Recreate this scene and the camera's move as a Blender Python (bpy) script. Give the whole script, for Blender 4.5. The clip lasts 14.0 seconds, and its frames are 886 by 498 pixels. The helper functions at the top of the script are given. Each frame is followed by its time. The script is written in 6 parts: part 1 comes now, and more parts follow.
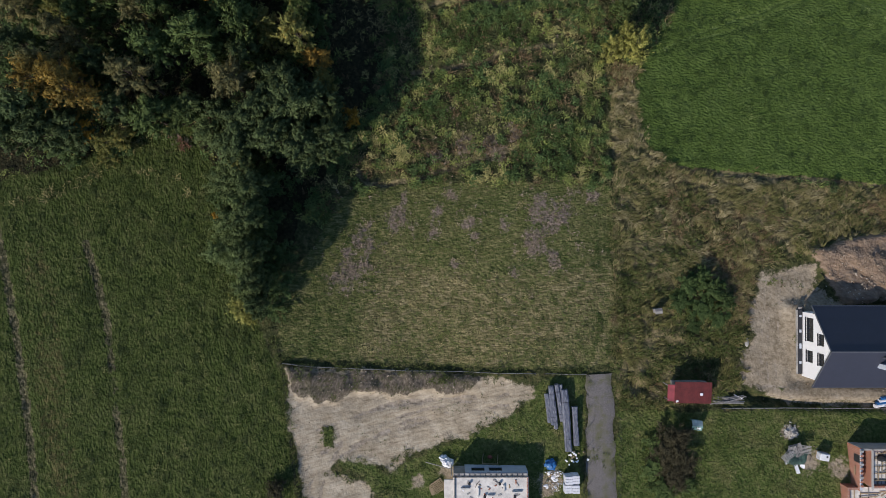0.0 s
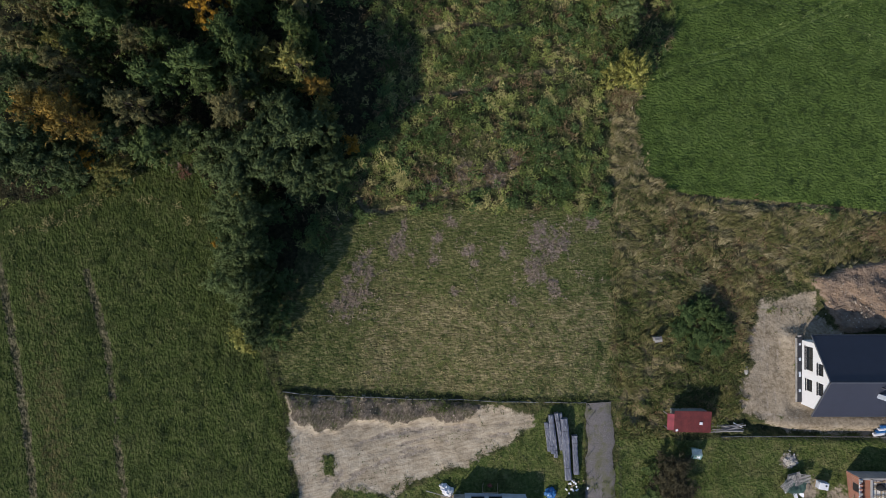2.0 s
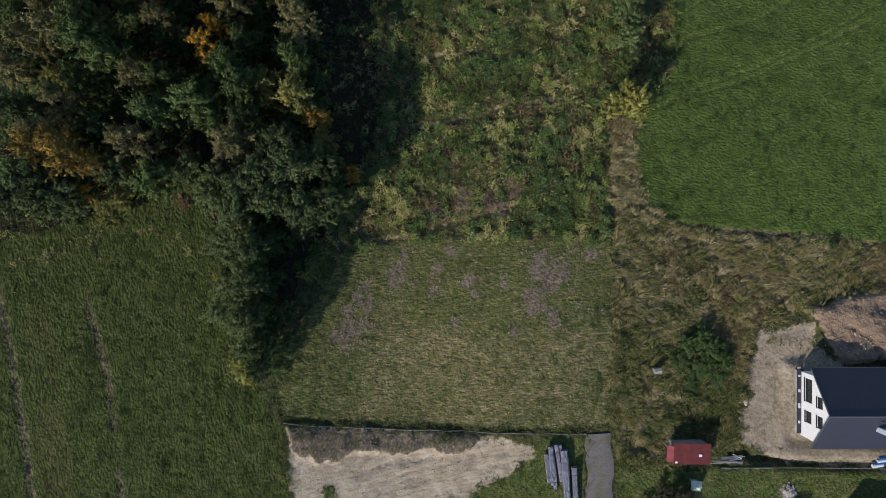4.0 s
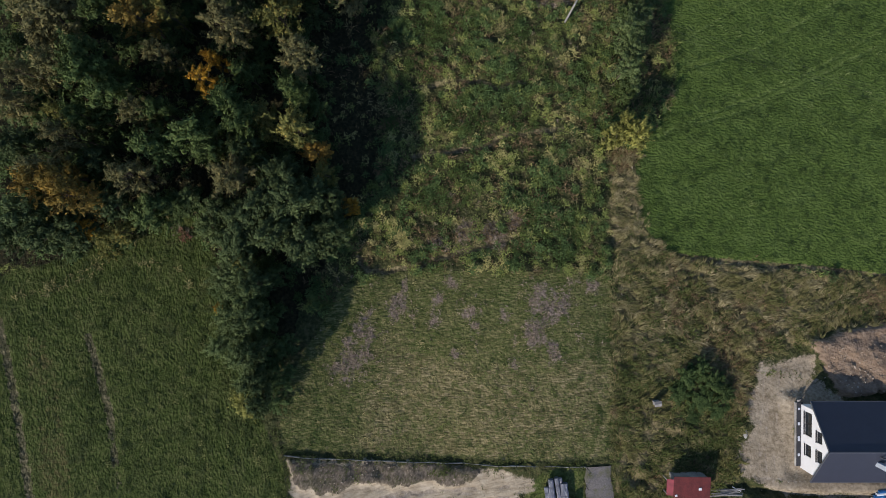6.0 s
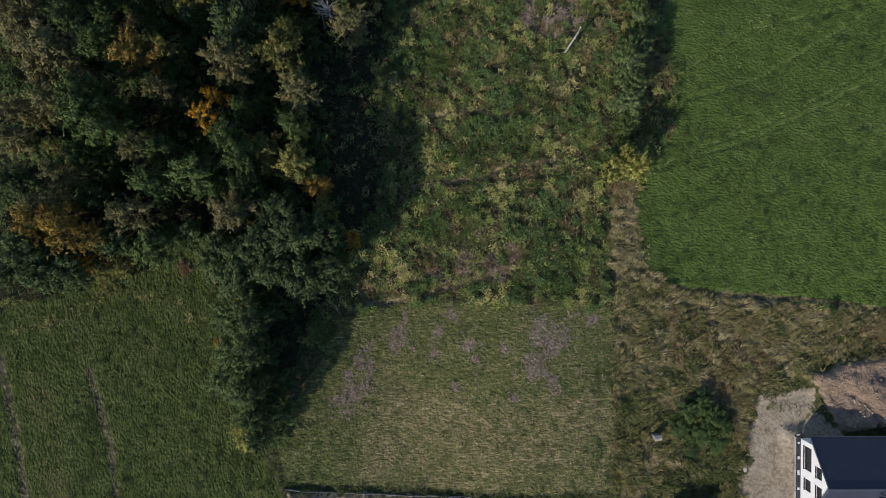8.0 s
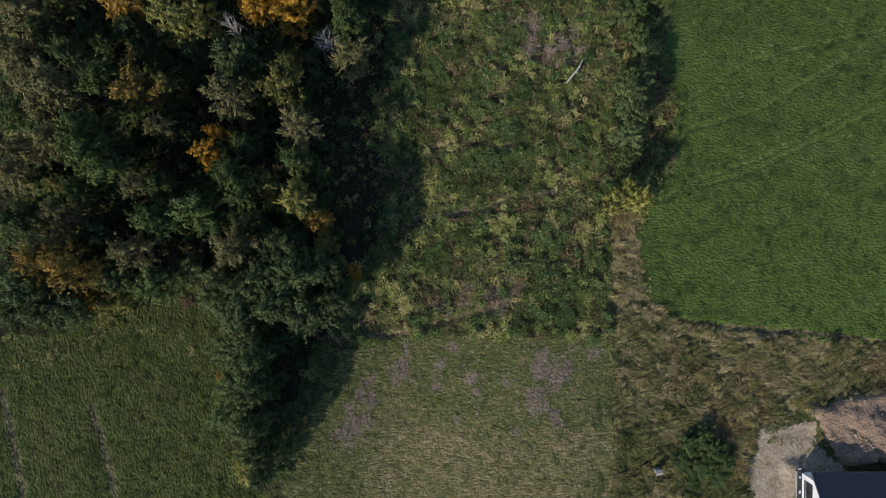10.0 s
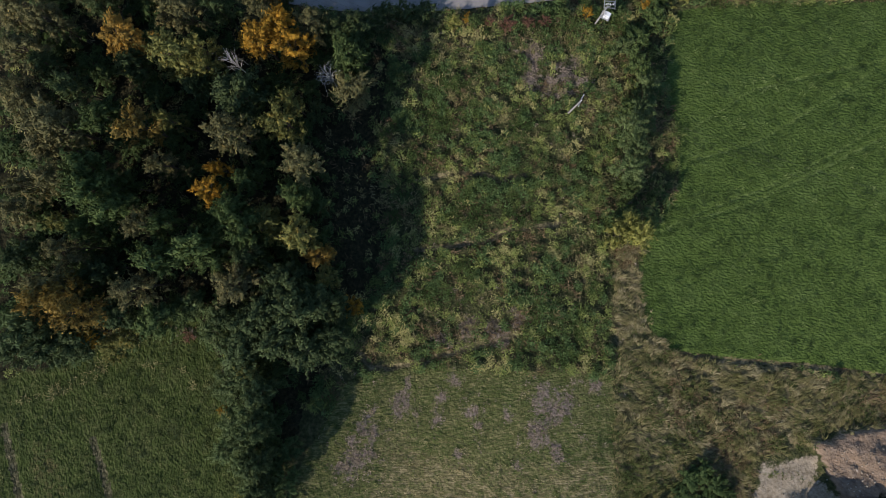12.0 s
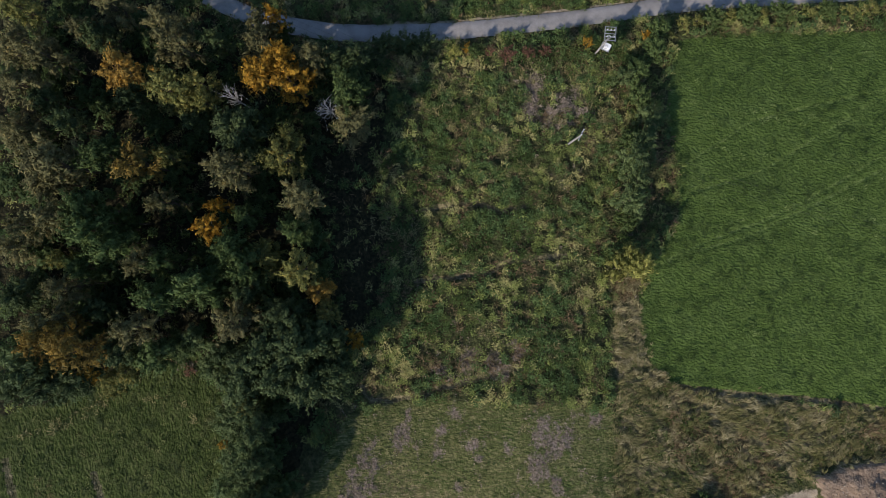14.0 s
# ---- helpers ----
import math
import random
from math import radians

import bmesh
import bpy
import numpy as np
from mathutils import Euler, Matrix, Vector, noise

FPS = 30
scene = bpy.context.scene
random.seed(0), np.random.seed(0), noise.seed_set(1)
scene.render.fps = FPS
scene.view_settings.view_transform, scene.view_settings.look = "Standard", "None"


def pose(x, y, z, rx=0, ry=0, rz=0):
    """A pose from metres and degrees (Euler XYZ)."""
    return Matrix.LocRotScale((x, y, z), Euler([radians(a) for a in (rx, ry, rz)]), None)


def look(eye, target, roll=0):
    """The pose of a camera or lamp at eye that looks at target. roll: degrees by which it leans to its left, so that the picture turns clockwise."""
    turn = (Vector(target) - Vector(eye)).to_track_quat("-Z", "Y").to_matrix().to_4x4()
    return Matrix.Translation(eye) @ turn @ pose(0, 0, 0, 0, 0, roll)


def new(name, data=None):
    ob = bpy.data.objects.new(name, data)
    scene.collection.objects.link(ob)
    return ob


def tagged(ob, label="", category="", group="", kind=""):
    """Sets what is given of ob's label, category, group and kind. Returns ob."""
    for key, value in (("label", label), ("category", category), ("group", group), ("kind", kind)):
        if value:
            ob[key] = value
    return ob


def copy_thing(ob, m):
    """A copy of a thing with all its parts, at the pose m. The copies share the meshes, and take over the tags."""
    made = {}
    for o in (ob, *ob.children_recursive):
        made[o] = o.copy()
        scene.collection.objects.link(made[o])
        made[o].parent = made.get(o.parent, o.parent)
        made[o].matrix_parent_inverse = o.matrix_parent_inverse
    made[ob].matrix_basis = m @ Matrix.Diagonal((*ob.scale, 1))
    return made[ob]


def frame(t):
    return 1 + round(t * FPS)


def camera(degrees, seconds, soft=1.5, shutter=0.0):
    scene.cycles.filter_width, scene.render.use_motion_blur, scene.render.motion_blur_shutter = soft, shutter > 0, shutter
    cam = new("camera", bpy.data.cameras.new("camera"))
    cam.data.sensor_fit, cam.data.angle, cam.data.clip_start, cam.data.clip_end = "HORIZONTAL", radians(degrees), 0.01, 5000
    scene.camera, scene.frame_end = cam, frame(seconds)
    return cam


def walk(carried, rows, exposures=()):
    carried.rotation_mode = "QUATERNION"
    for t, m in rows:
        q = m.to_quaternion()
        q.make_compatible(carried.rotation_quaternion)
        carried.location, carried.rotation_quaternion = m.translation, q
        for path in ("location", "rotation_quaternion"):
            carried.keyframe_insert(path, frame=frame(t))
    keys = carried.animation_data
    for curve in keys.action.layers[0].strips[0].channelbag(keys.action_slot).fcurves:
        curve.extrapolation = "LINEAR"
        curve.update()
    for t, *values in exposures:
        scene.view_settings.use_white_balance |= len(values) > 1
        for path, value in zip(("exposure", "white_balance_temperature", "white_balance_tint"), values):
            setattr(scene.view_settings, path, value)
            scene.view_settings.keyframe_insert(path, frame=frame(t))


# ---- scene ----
cam = camera(73.7, 14.0, soft=0.65)
METRES, EYE, TILT, LEAN, TURN = 37.0, 92.0, -90.0, 0.0, 0.0
ROWS = [
    (0.0, 0.0, 0.0, 0.0, -0.0, 0.0, 0.0),
    (0.5, 0.0004, -0.0006, 0.0292, -0.0, -0.05, 0.01),
    (1.0, 0.0014, -0.0013, 0.059, -0.01, -0.1, 0.02),
    (1.5, 0.001, -0.0018, 0.0909, -0.0, -0.16, 0.03),
    (2.0, 0.0005, -0.0022, 0.124, 0.01, -0.25, 0.04),
    (2.5, 0.0005, -0.0025, 0.1578, 0.01, -0.33, 0.04),
    (3.0, 0.0011, -0.0029, 0.1921, 0.01, -0.4, 0.05),
    (5.5, 0.0004, -0.0045, 0.3694, 0.05, -0.74, 0.08),
    (6.0, 0.0011, -0.0052, 0.4045, 0.06, -0.78, 0.08),
    (6.5, 0.0009, -0.0055, 0.4413, 0.07, -0.84, 0.07),
    (7.0, 0.0006, -0.0054, 0.477, 0.07, -0.87, 0.07),
    (7.5, 0.0009, -0.005, 0.5131, 0.06, -0.92, 0.08),
    (8.0, 0.0002, -0.0046, 0.5497, 0.06, -0.97, 0.08),
    (10.5, -0.0062, -0.0013, 0.7366, 0.1, -1.29, 0.1),
    (11.0, -0.0073, -0.0001, 0.7746, 0.11, -1.36, 0.11),
    (11.5, -0.0083, 0.0012, 0.8119, 0.11, -1.42, 0.11),
    (12.0, -0.0085, 0.0023, 0.8495, 0.13, -1.49, 0.1),
    (12.5, -0.0081, 0.0034, 0.8868, 0.13, -1.55, 0.11),
    (13.0, -0.0083, 0.0042, 0.9244, 0.13, -1.61, 0.11),
    (13.5, -0.0087, 0.0051, 0.9626, 0.13, -1.68, 0.11),
    (14.0, -0.0096, 0.0062, 0.9996, 0.12, -1.73, 0.14),
]
EXPOSURES = [(0.0, -0.05, 6500, 12), (14.0, 0.08, 6500, 12)]
walk(cam, [(t, pose(0, 0, EYE, TILT, LEAN, TURN) @ pose(METRES * x, METRES * y, METRES * z, 90 + pitch, roll, yaw)) for t, x, y, z, yaw, pitch, roll in ROWS], EXPOSURES)

# ---- sun and sky ----
SUN_UP, SUN_TO = radians(34), (0.64, 0.77)
world = bpy.data.worlds.new("sky")
scene.world = world
world.use_nodes = True
sky = world.node_tree.nodes.new("ShaderNodeTexSky")
sky.sky_type, sky.sun_disc = "NISHITA", False
sky.ozone_density, sky.dust_density = 4.0, 0.5
sky.sun_elevation, sky.sun_rotation = SUN_UP, math.atan2(-SUN_TO[0], -SUN_TO[1])
world.node_tree.nodes["Background"].inputs[1].default_value = 0.122
world.node_tree.links.new(sky.outputs[0], world.node_tree.nodes["Background"].inputs[0])
sun = new("sun", bpy.data.lights.new("sun", "SUN"))
sun.data.energy, sun.data.angle, sun.data.color = 4.3, radians(0.55), (1.0, 0.915, 0.81)
sun.matrix_world = look((-SUN_TO[0] * 100, -SUN_TO[1] * 100, 100 * math.tan(SUN_UP)), (0, 0, 0))


# ---- materials ----
class Nodes:
    """A small wrapper round one node material."""

    def __init__(self, name, rough=0.9, metal=0.0):
        self.m = bpy.data.materials.new(name)
        self.m.use_nodes = True
        self.t = self.m.node_tree
        self.bsdf = self.t.nodes["Principled BSDF"]
        self.bsdf.inputs["Roughness"].default_value = rough
        self.bsdf.inputs["Metallic"].default_value = metal
        self.where = self.add("ShaderNodeTexCoord").outputs["Object"]

    def add(self, kind, **values):
        n = self.t.nodes.new(kind)
        for k, v in values.items():
            if k == "operation":
                n.operation = v
            elif k == "blend_type":
                n.blend_type = v
            elif k == "data_type":
                n.data_type = v
            elif k == "attribute_name":
                n.attribute_name = v
        return n

    def put(self, a, b):
        if isinstance(a, (int, float, tuple)):
            b.default_value = a
        else:
            self.t.links.new(a, b)

    def stretch(self, scale=(1, 1, 1), turn=0.0, where=None):
        n = self.add("ShaderNodeMapping")
        n.vector_type = "TEXTURE"
        n.inputs["Scale"].default_value = scale
        n.inputs["Rotation"].default_value = (0, 0, radians(turn))
        self.put(where or self.where, n.inputs["Vector"])
        return n.outputs[0]

    def noise(self, scale, detail=4, rough=0.6, where=None, warp=0.0):
        n = self.add("ShaderNodeTexNoise")
        n.inputs["Scale"].default_value, n.inputs["Detail"].default_value = scale, detail
        n.inputs["Roughness"].default_value, n.inputs["Distortion"].default_value = rough, warp
        self.put(where or self.where, n.inputs["Vector"])
        return n.outputs["Fac"]

    def ramp(self, fac, *stops):
        n = self.add("ShaderNodeValToRGB")
        e = n.color_ramp.elements
        while len(e) < len(stops):
            e.new(0.5)
        for k, (at, c) in zip(e, stops):
            k.position, k.color = at, (*c, 1) if isinstance(c, tuple) else (c, c, c, 1)
        self.put(fac, n.inputs[0])
        return n.outputs[0]

    def math(self, op, a, b=0.0, clamp=False):
        n = self.add("ShaderNodeMath", operation=op)
        n.use_clamp = clamp
        self.put(a, n.inputs[0])
        self.put(b, n.inputs[1])
        return n.outputs[0]

    def mix(self, fac, a, b, how="MIX"):
        n = self.add("ShaderNodeMix", data_type="RGBA", blend_type=how)
        self.put(fac, n.inputs[0])
        self.put((*a, 1) if isinstance(a, tuple) else a, n.inputs[6])
        self.put((*b, 1) if isinstance(b, tuple) else b, n.inputs[7])
        return n.outputs[2]

    def attribute(self, name, what="Fac"):
        n = self.add("ShaderNodeAttribute", attribute_name=name)
        return n.outputs[what]

    def bump(self, height, strength=0.5, distance=0.05):
        n = self.add("ShaderNodeBump")
        n.inputs["Strength"].default_value, n.inputs["Distance"].default_value = strength, distance
        self.put(height, n.inputs["Height"])
        self.put(n.outputs[0], self.bsdf.inputs["Normal"])

    def colour(self, c):
        self.put((*c, 1) if isinstance(c, tuple) else c, self.bsdf.inputs["Base Color"])
        return self

    def vary(self, c, amount, source="object"):
        """c made lighter or darker from piece to piece."""
        if source == "object":
            r = self.add("ShaderNodeObjectInfo").outputs["Random"]
        else:
            r = self.add("ShaderNodeNewGeometry").outputs["Random Per Island"]
        h = self.add("ShaderNodeHueSaturation")
        self.put(self.math("ADD", self.math("MULTIPLY", r, 2 * amount), 1 - amount), h.inputs["Value"])
        self.put(c, h.inputs["Color"])
        return h.outputs[0]


def mixed(c, k):
    return tuple(min(1.0, v * k) for v in c)


def plain(name, c, rough=0.8, metal=0.0, scale=3.0, spread=0.3, bump=0.15, stain=0.35, fine=25.0, vary=0.0):
    """Fine grain in a base colour, with large soft stains, and a fine relief."""
    n = Nodes(name, rough, metal)
    col = n.ramp(n.noise(fine, 3), (0.3, mixed(c, 1 - spread)), (0.7, mixed(c, 1 + spread)))
    big = n.ramp(n.noise(scale * 0.3, 4), (0.35, 1 - stain), (0.65, 1.0))
    col = n.mix(1.0, col, big, "MULTIPLY")
    if vary:
        col = n.vary(col, vary)
    n.colour(col)
    n.bump(n.noise(fine * 0.6, 4), bump, 0.02)
    return n.m


def leafy(name, dark, light, warm=None, gloss=0.62, through_light=0.25, own=0.45):
    """Leaf colours that run from leaf to leaf and clump to clump, partly letting light through."""
    n = Nodes(name, gloss)
    r = n.add("ShaderNodeNewGeometry").outputs["Random Per Island"]
    t = n.attribute("tint")
    fac = n.math("ADD", n.math("MULTIPLY", r, own), n.math("MULTIPLY", t, 1 - own))
    stops = [(0.15, dark), (0.75, light)] + ([(0.95, warm)] if warm else [])
    col = n.ramp(fac, *stops)
    col = n.vary(col, 0.16)
    n.colour(col)
    n.bsdf.inputs["Specular IOR Level"].default_value = 0.1
    tr = n.add("ShaderNodeBsdfTranslucent")
    n.put(col, tr.inputs[0])
    mx = n.add("ShaderNodeMixShader")
    mx.inputs[0].default_value = through_light
    n.put(n.bsdf.outputs[0], mx.inputs[1])
    n.put(tr.outputs[0], mx.inputs[2])
    n.put(mx.outputs[0], n.t.nodes["Material Output"].inputs[0])
    return n.m


LEAF = {
    "green": leafy("green_leaves", (0.036, 0.062, 0.02), (0.122, 0.168, 0.056)),
    "deep": leafy("deep_green_leaves", (0.031, 0.051, 0.021), (0.104, 0.14, 0.056)),
    "olive": leafy("olive_leaves", (0.072, 0.076, 0.034), (0.205, 0.19, 0.082), (0.31, 0.235, 0.085)),
    "lime": leafy("yellowing_leaves", (0.088, 0.105, 0.034), (0.25, 0.24, 0.072), (0.46, 0.32, 0.07)),
    "gold": leafy("golden_leaves", (0.164, 0.101, 0.0185), (0.502, 0.285, 0.037), (0.627, 0.308, 0.037)),
    "orange": leafy("orange_leaves", (0.143, 0.109, 0.0338), (0.428, 0.255, 0.0519), (0.727, 0.352, 0.0416)),
    "amber": leafy("amber_leaves", (0.1, 0.085, 0.028), (0.3, 0.205, 0.05), (0.47, 0.28, 0.05)),
    "yellow": leafy("pale_yellow_leaves", (0.13, 0.143, 0.039), (0.364, 0.351, 0.0975), (0.468, 0.429, 0.143)),
    "brown": leafy("brown_weeds", (0.072, 0.054, 0.03), (0.24, 0.168, 0.09), (0.336, 0.24, 0.144)),
    "thicket": leafy("thicket_leaves", (0.026, 0.05, 0.0159), (0.088, 0.128, 0.0439)),
    "weed": leafy("broad_weed_leaves", (0.045, 0.082, 0.028), (0.15, 0.22, 0.075)),
    "willow": leafy("grey_green_leaves", (0.052, 0.083, 0.031), (0.155, 0.2, 0.078)),
    "rust": leafy("rusty_leaves", (0.085, 0.05, 0.036), (0.21, 0.11, 0.07)),
    "twig": leafy("bare_brown_twigs", (0.026, 0.026, 0.014), (0.088, 0.078, 0.045), None, 0.8, 0.0),
}
GRASS = {
    "meadow": leafy("meadow_weeds", (0.06, 0.092, 0.026), (0.265, 0.305, 0.087), (0.43, 0.37, 0.165), own=0.08),
    "dry": leafy("dry_grass", (0.13, 0.13, 0.042), (0.305, 0.265, 0.13), (0.45, 0.385, 0.225)),
    "plot": leafy("mown_plot_grass", (0.0408, 0.07, 0.0189), (0.158, 0.185, 0.0575), (0.408, 0.345, 0.177), own=0.15),
    "dead": leafy("dried_grey_weeds", (0.19, 0.148, 0.104), (0.32, 0.257, 0.196), (0.43, 0.355, 0.285), 0.9, 0.1),
    "field": leafy("field_grass", (0.022, 0.039, 0.012), (0.099, 0.148, 0.04), (0.205, 0.25, 0.09), own=0.08),
    "hay": leafy("hayfield_grass", (0.0302, 0.0475, 0.0139), (0.0786, 0.104, 0.0287), (0.151, 0.157, 0.0586), own=0.1),
    "lawn": leafy("lawn_grass", (0.0396, 0.0585, 0.0176), (0.149, 0.176, 0.0549), (0.277, 0.243, 0.121), own=0.2),
}
BARK = plain("bark", (0.12, 0.09, 0.065), 0.9, fine=12, spread=0.4)
PALE_BARK = plain("bleached_dead_wood", (0.55, 0.53, 0.5), 0.85, fine=12, spread=0.2)
WHITE_RENDER = plain("white_render", (0.87, 0.865, 0.86), 0.85, spread=0.03, stain=0.05, bump=0.05)
ROOF = plain("anthracite_roof_sheet", (0.03, 0.034, 0.054), 0.6, spread=0.08, stain=0.12, fine=8, bump=0.03)
RIDGE = plain("anthracite_trim", (0.09, 0.095, 0.11), 0.4, spread=0.06, stain=0.1, bump=0.02)
DARK_FRAME = plain("dark_window_frame", (0.03, 0.032, 0.036), 0.4, spread=0.1, bump=0.02)
RED_ROOF = plain("red_roof_sheet", (0.14, 0.026, 0.023), 0.55, spread=0.18, stain=0.35, fine=6)
RED_BRIGHT = plain("faded_red_sheet", (0.3, 0.045, 0.06), 0.6, spread=0.12)
POST = plain("dark_green_post", (0.05, 0.06, 0.05), 0.6)
TIMBER = plain("raw_timber", (0.42, 0.32, 0.2), 0.8, spread=0.25, fine=14, vary=0.2)
GREY_TIMBER = plain("weathered_timber", (0.3, 0.285, 0.27), 0.85, spread=0.25, fine=14, vary=0.25)
CONCRETE = plain("raw_concrete", (0.4, 0.385, 0.36), 0.9, spread=0.15, stain=0.4, vary=0.12)
SLAB = plain("pale_concrete_deck", (0.72, 0.69, 0.64), 0.85, spread=0.08, stain=0.3, scale=4)
GREY_BOARD = plain("grey_insulation_board", (0.52, 0.57, 0.64), 0.8, spread=0.06, stain=0.15)
MEMBRANE = plain("black_damp_proof_sheet", (0.03, 0.032, 0.04), 0.5, spread=0.3, stain=0.4)
STEEL = plain("galvanised_steel", (0.45, 0.46, 0.47), 0.45, 0.6, spread=0.1)
BLACK_GAP = plain("dark_interior", (0.02, 0.02, 0.022), 0.9, spread=0.2)
WHITE_FOIL = plain("white_plastic_sheet", (0.78, 0.79, 0.82), 0.4, spread=0.06, stain=0.15, fine=9, bump=0.4)
BLUE_FOIL = plain("blue_plastic_sheet", (0.03, 0.16, 0.42), 0.4, spread=0.2, fine=9, bump=0.4)
TEAL = plain("faded_teal_paint", (0.2, 0.36, 0.34), 0.6, spread=0.15)
GREEN_NET = plain("dark_green_tarp", (0.05, 0.1, 0.08), 0.7, spread=0.3, fine=9)
WIRE = plain("dark_wire", (0.035, 0.033, 0.03), 0.8, bump=0.0)
def clod_material():
    n = Nodes("earth_clods", 0.95)
    r = n.add("ShaderNodeNewGeometry").outputs["Random Per Island"]
    n.colour(n.ramp(r, (0.1, (0.17, 0.125, 0.085)), (0.6, (0.31, 0.24, 0.17)), (0.95, (0.44, 0.37, 0.29))))
    n.bump(n.noise(30, 3), 0.3, 0.02)
    return n.m


CLOD = clod_material()
RUBBLE = plain("broken_rubble", (0.5, 0.46, 0.41), 0.9, spread=0.2, vary=0.35)


def glass_material():
    n = Nodes("window_glass", 0.04)
    n.colour((0.02, 0.025, 0.03))
    n.bsdf.inputs["Specular IOR Level"].default_value = 0.6
    return n.m


def foil_material():
    """Grey plastic film over timber, wrinkled along its length."""
    n = Nodes("grey_plastic_film", 0.3)
    f = n.noise(5, 4, 0.6, n.stretch((3, 0.4, 1)))
    n.colour(n.ramp(f, (0.35, (0.07, 0.078, 0.11)), (0.6, (0.16, 0.175, 0.22)), (0.78, (0.45, 0.47, 0.53))))
    n.bump(f, 0.9, 0.15)
    return n.m


def brick_material():
    """Hollow clay blocks in mortar."""
    n = Nodes("clay_block_wall", 0.9)
    b = n.add("ShaderNodeTexBrick")
    n.put(n.stretch((1, 1, 1)), b.inputs["Vector"])
    for key, v in (("Color1", (0.42, 0.16, 0.09, 1)), ("Color2", (0.34, 0.12, 0.07, 1)), ("Mortar", (0.5, 0.46, 0.42, 1))):
        b.inputs[key].default_value = v
    b.inputs["Scale"].default_value = 1.0
    b.inputs["Brick Width"].default_value, b.inputs["Row Height"].default_value, b.inputs["Mortar Size"].default_value = 0.38, 0.24, 0.02
    col = n.mix(1.0, b.outputs[0], n.ramp(n.noise(1.2, 4), (0.3, 0.7), (0.7, 1.0)), "MULTIPLY")
    n.colour(col)
    n.bump(n.noise(20, 3), 0.2, 0.02)
    return n.m


GLASS, FOIL, CLAY = glass_material(), foil_material(), brick_material()


def asphalt_material():
    n = Nodes("worn_asphalt", 0.9)
    c = n.ramp(n.noise(30, 3), (0.3, (0.265, 0.245, 0.23)), (0.7, (0.39, 0.36, 0.335)))
    c = n.mix(1.0, c, n.ramp(n.noise(0.5, 5), (0.35, 0.72), (0.6, 1.0)), "MULTIPLY")
    n.colour(c)
    n.bump(n.noise(60, 2), 0.3, 0.01)
    return n.m


def gravel_material():
    n = Nodes("grey_gravel", 0.95)
    c = n.ramp(n.noise(7, 5, 0.7), (0.3, (0.085, 0.078, 0.074)), (0.5, (0.165, 0.152, 0.145)), (0.72, (0.28, 0.255, 0.235)))
    c = n.mix(n.ramp(n.noise(0.5, 5, 0.7), (0.47, 0.0), (0.64, 0.75)), c, (0.12, 0.12, 0.05))
    n.colour(c)
    n.bump(n.noise(12, 4, 0.7), 0.8, 0.06)
    return n.m


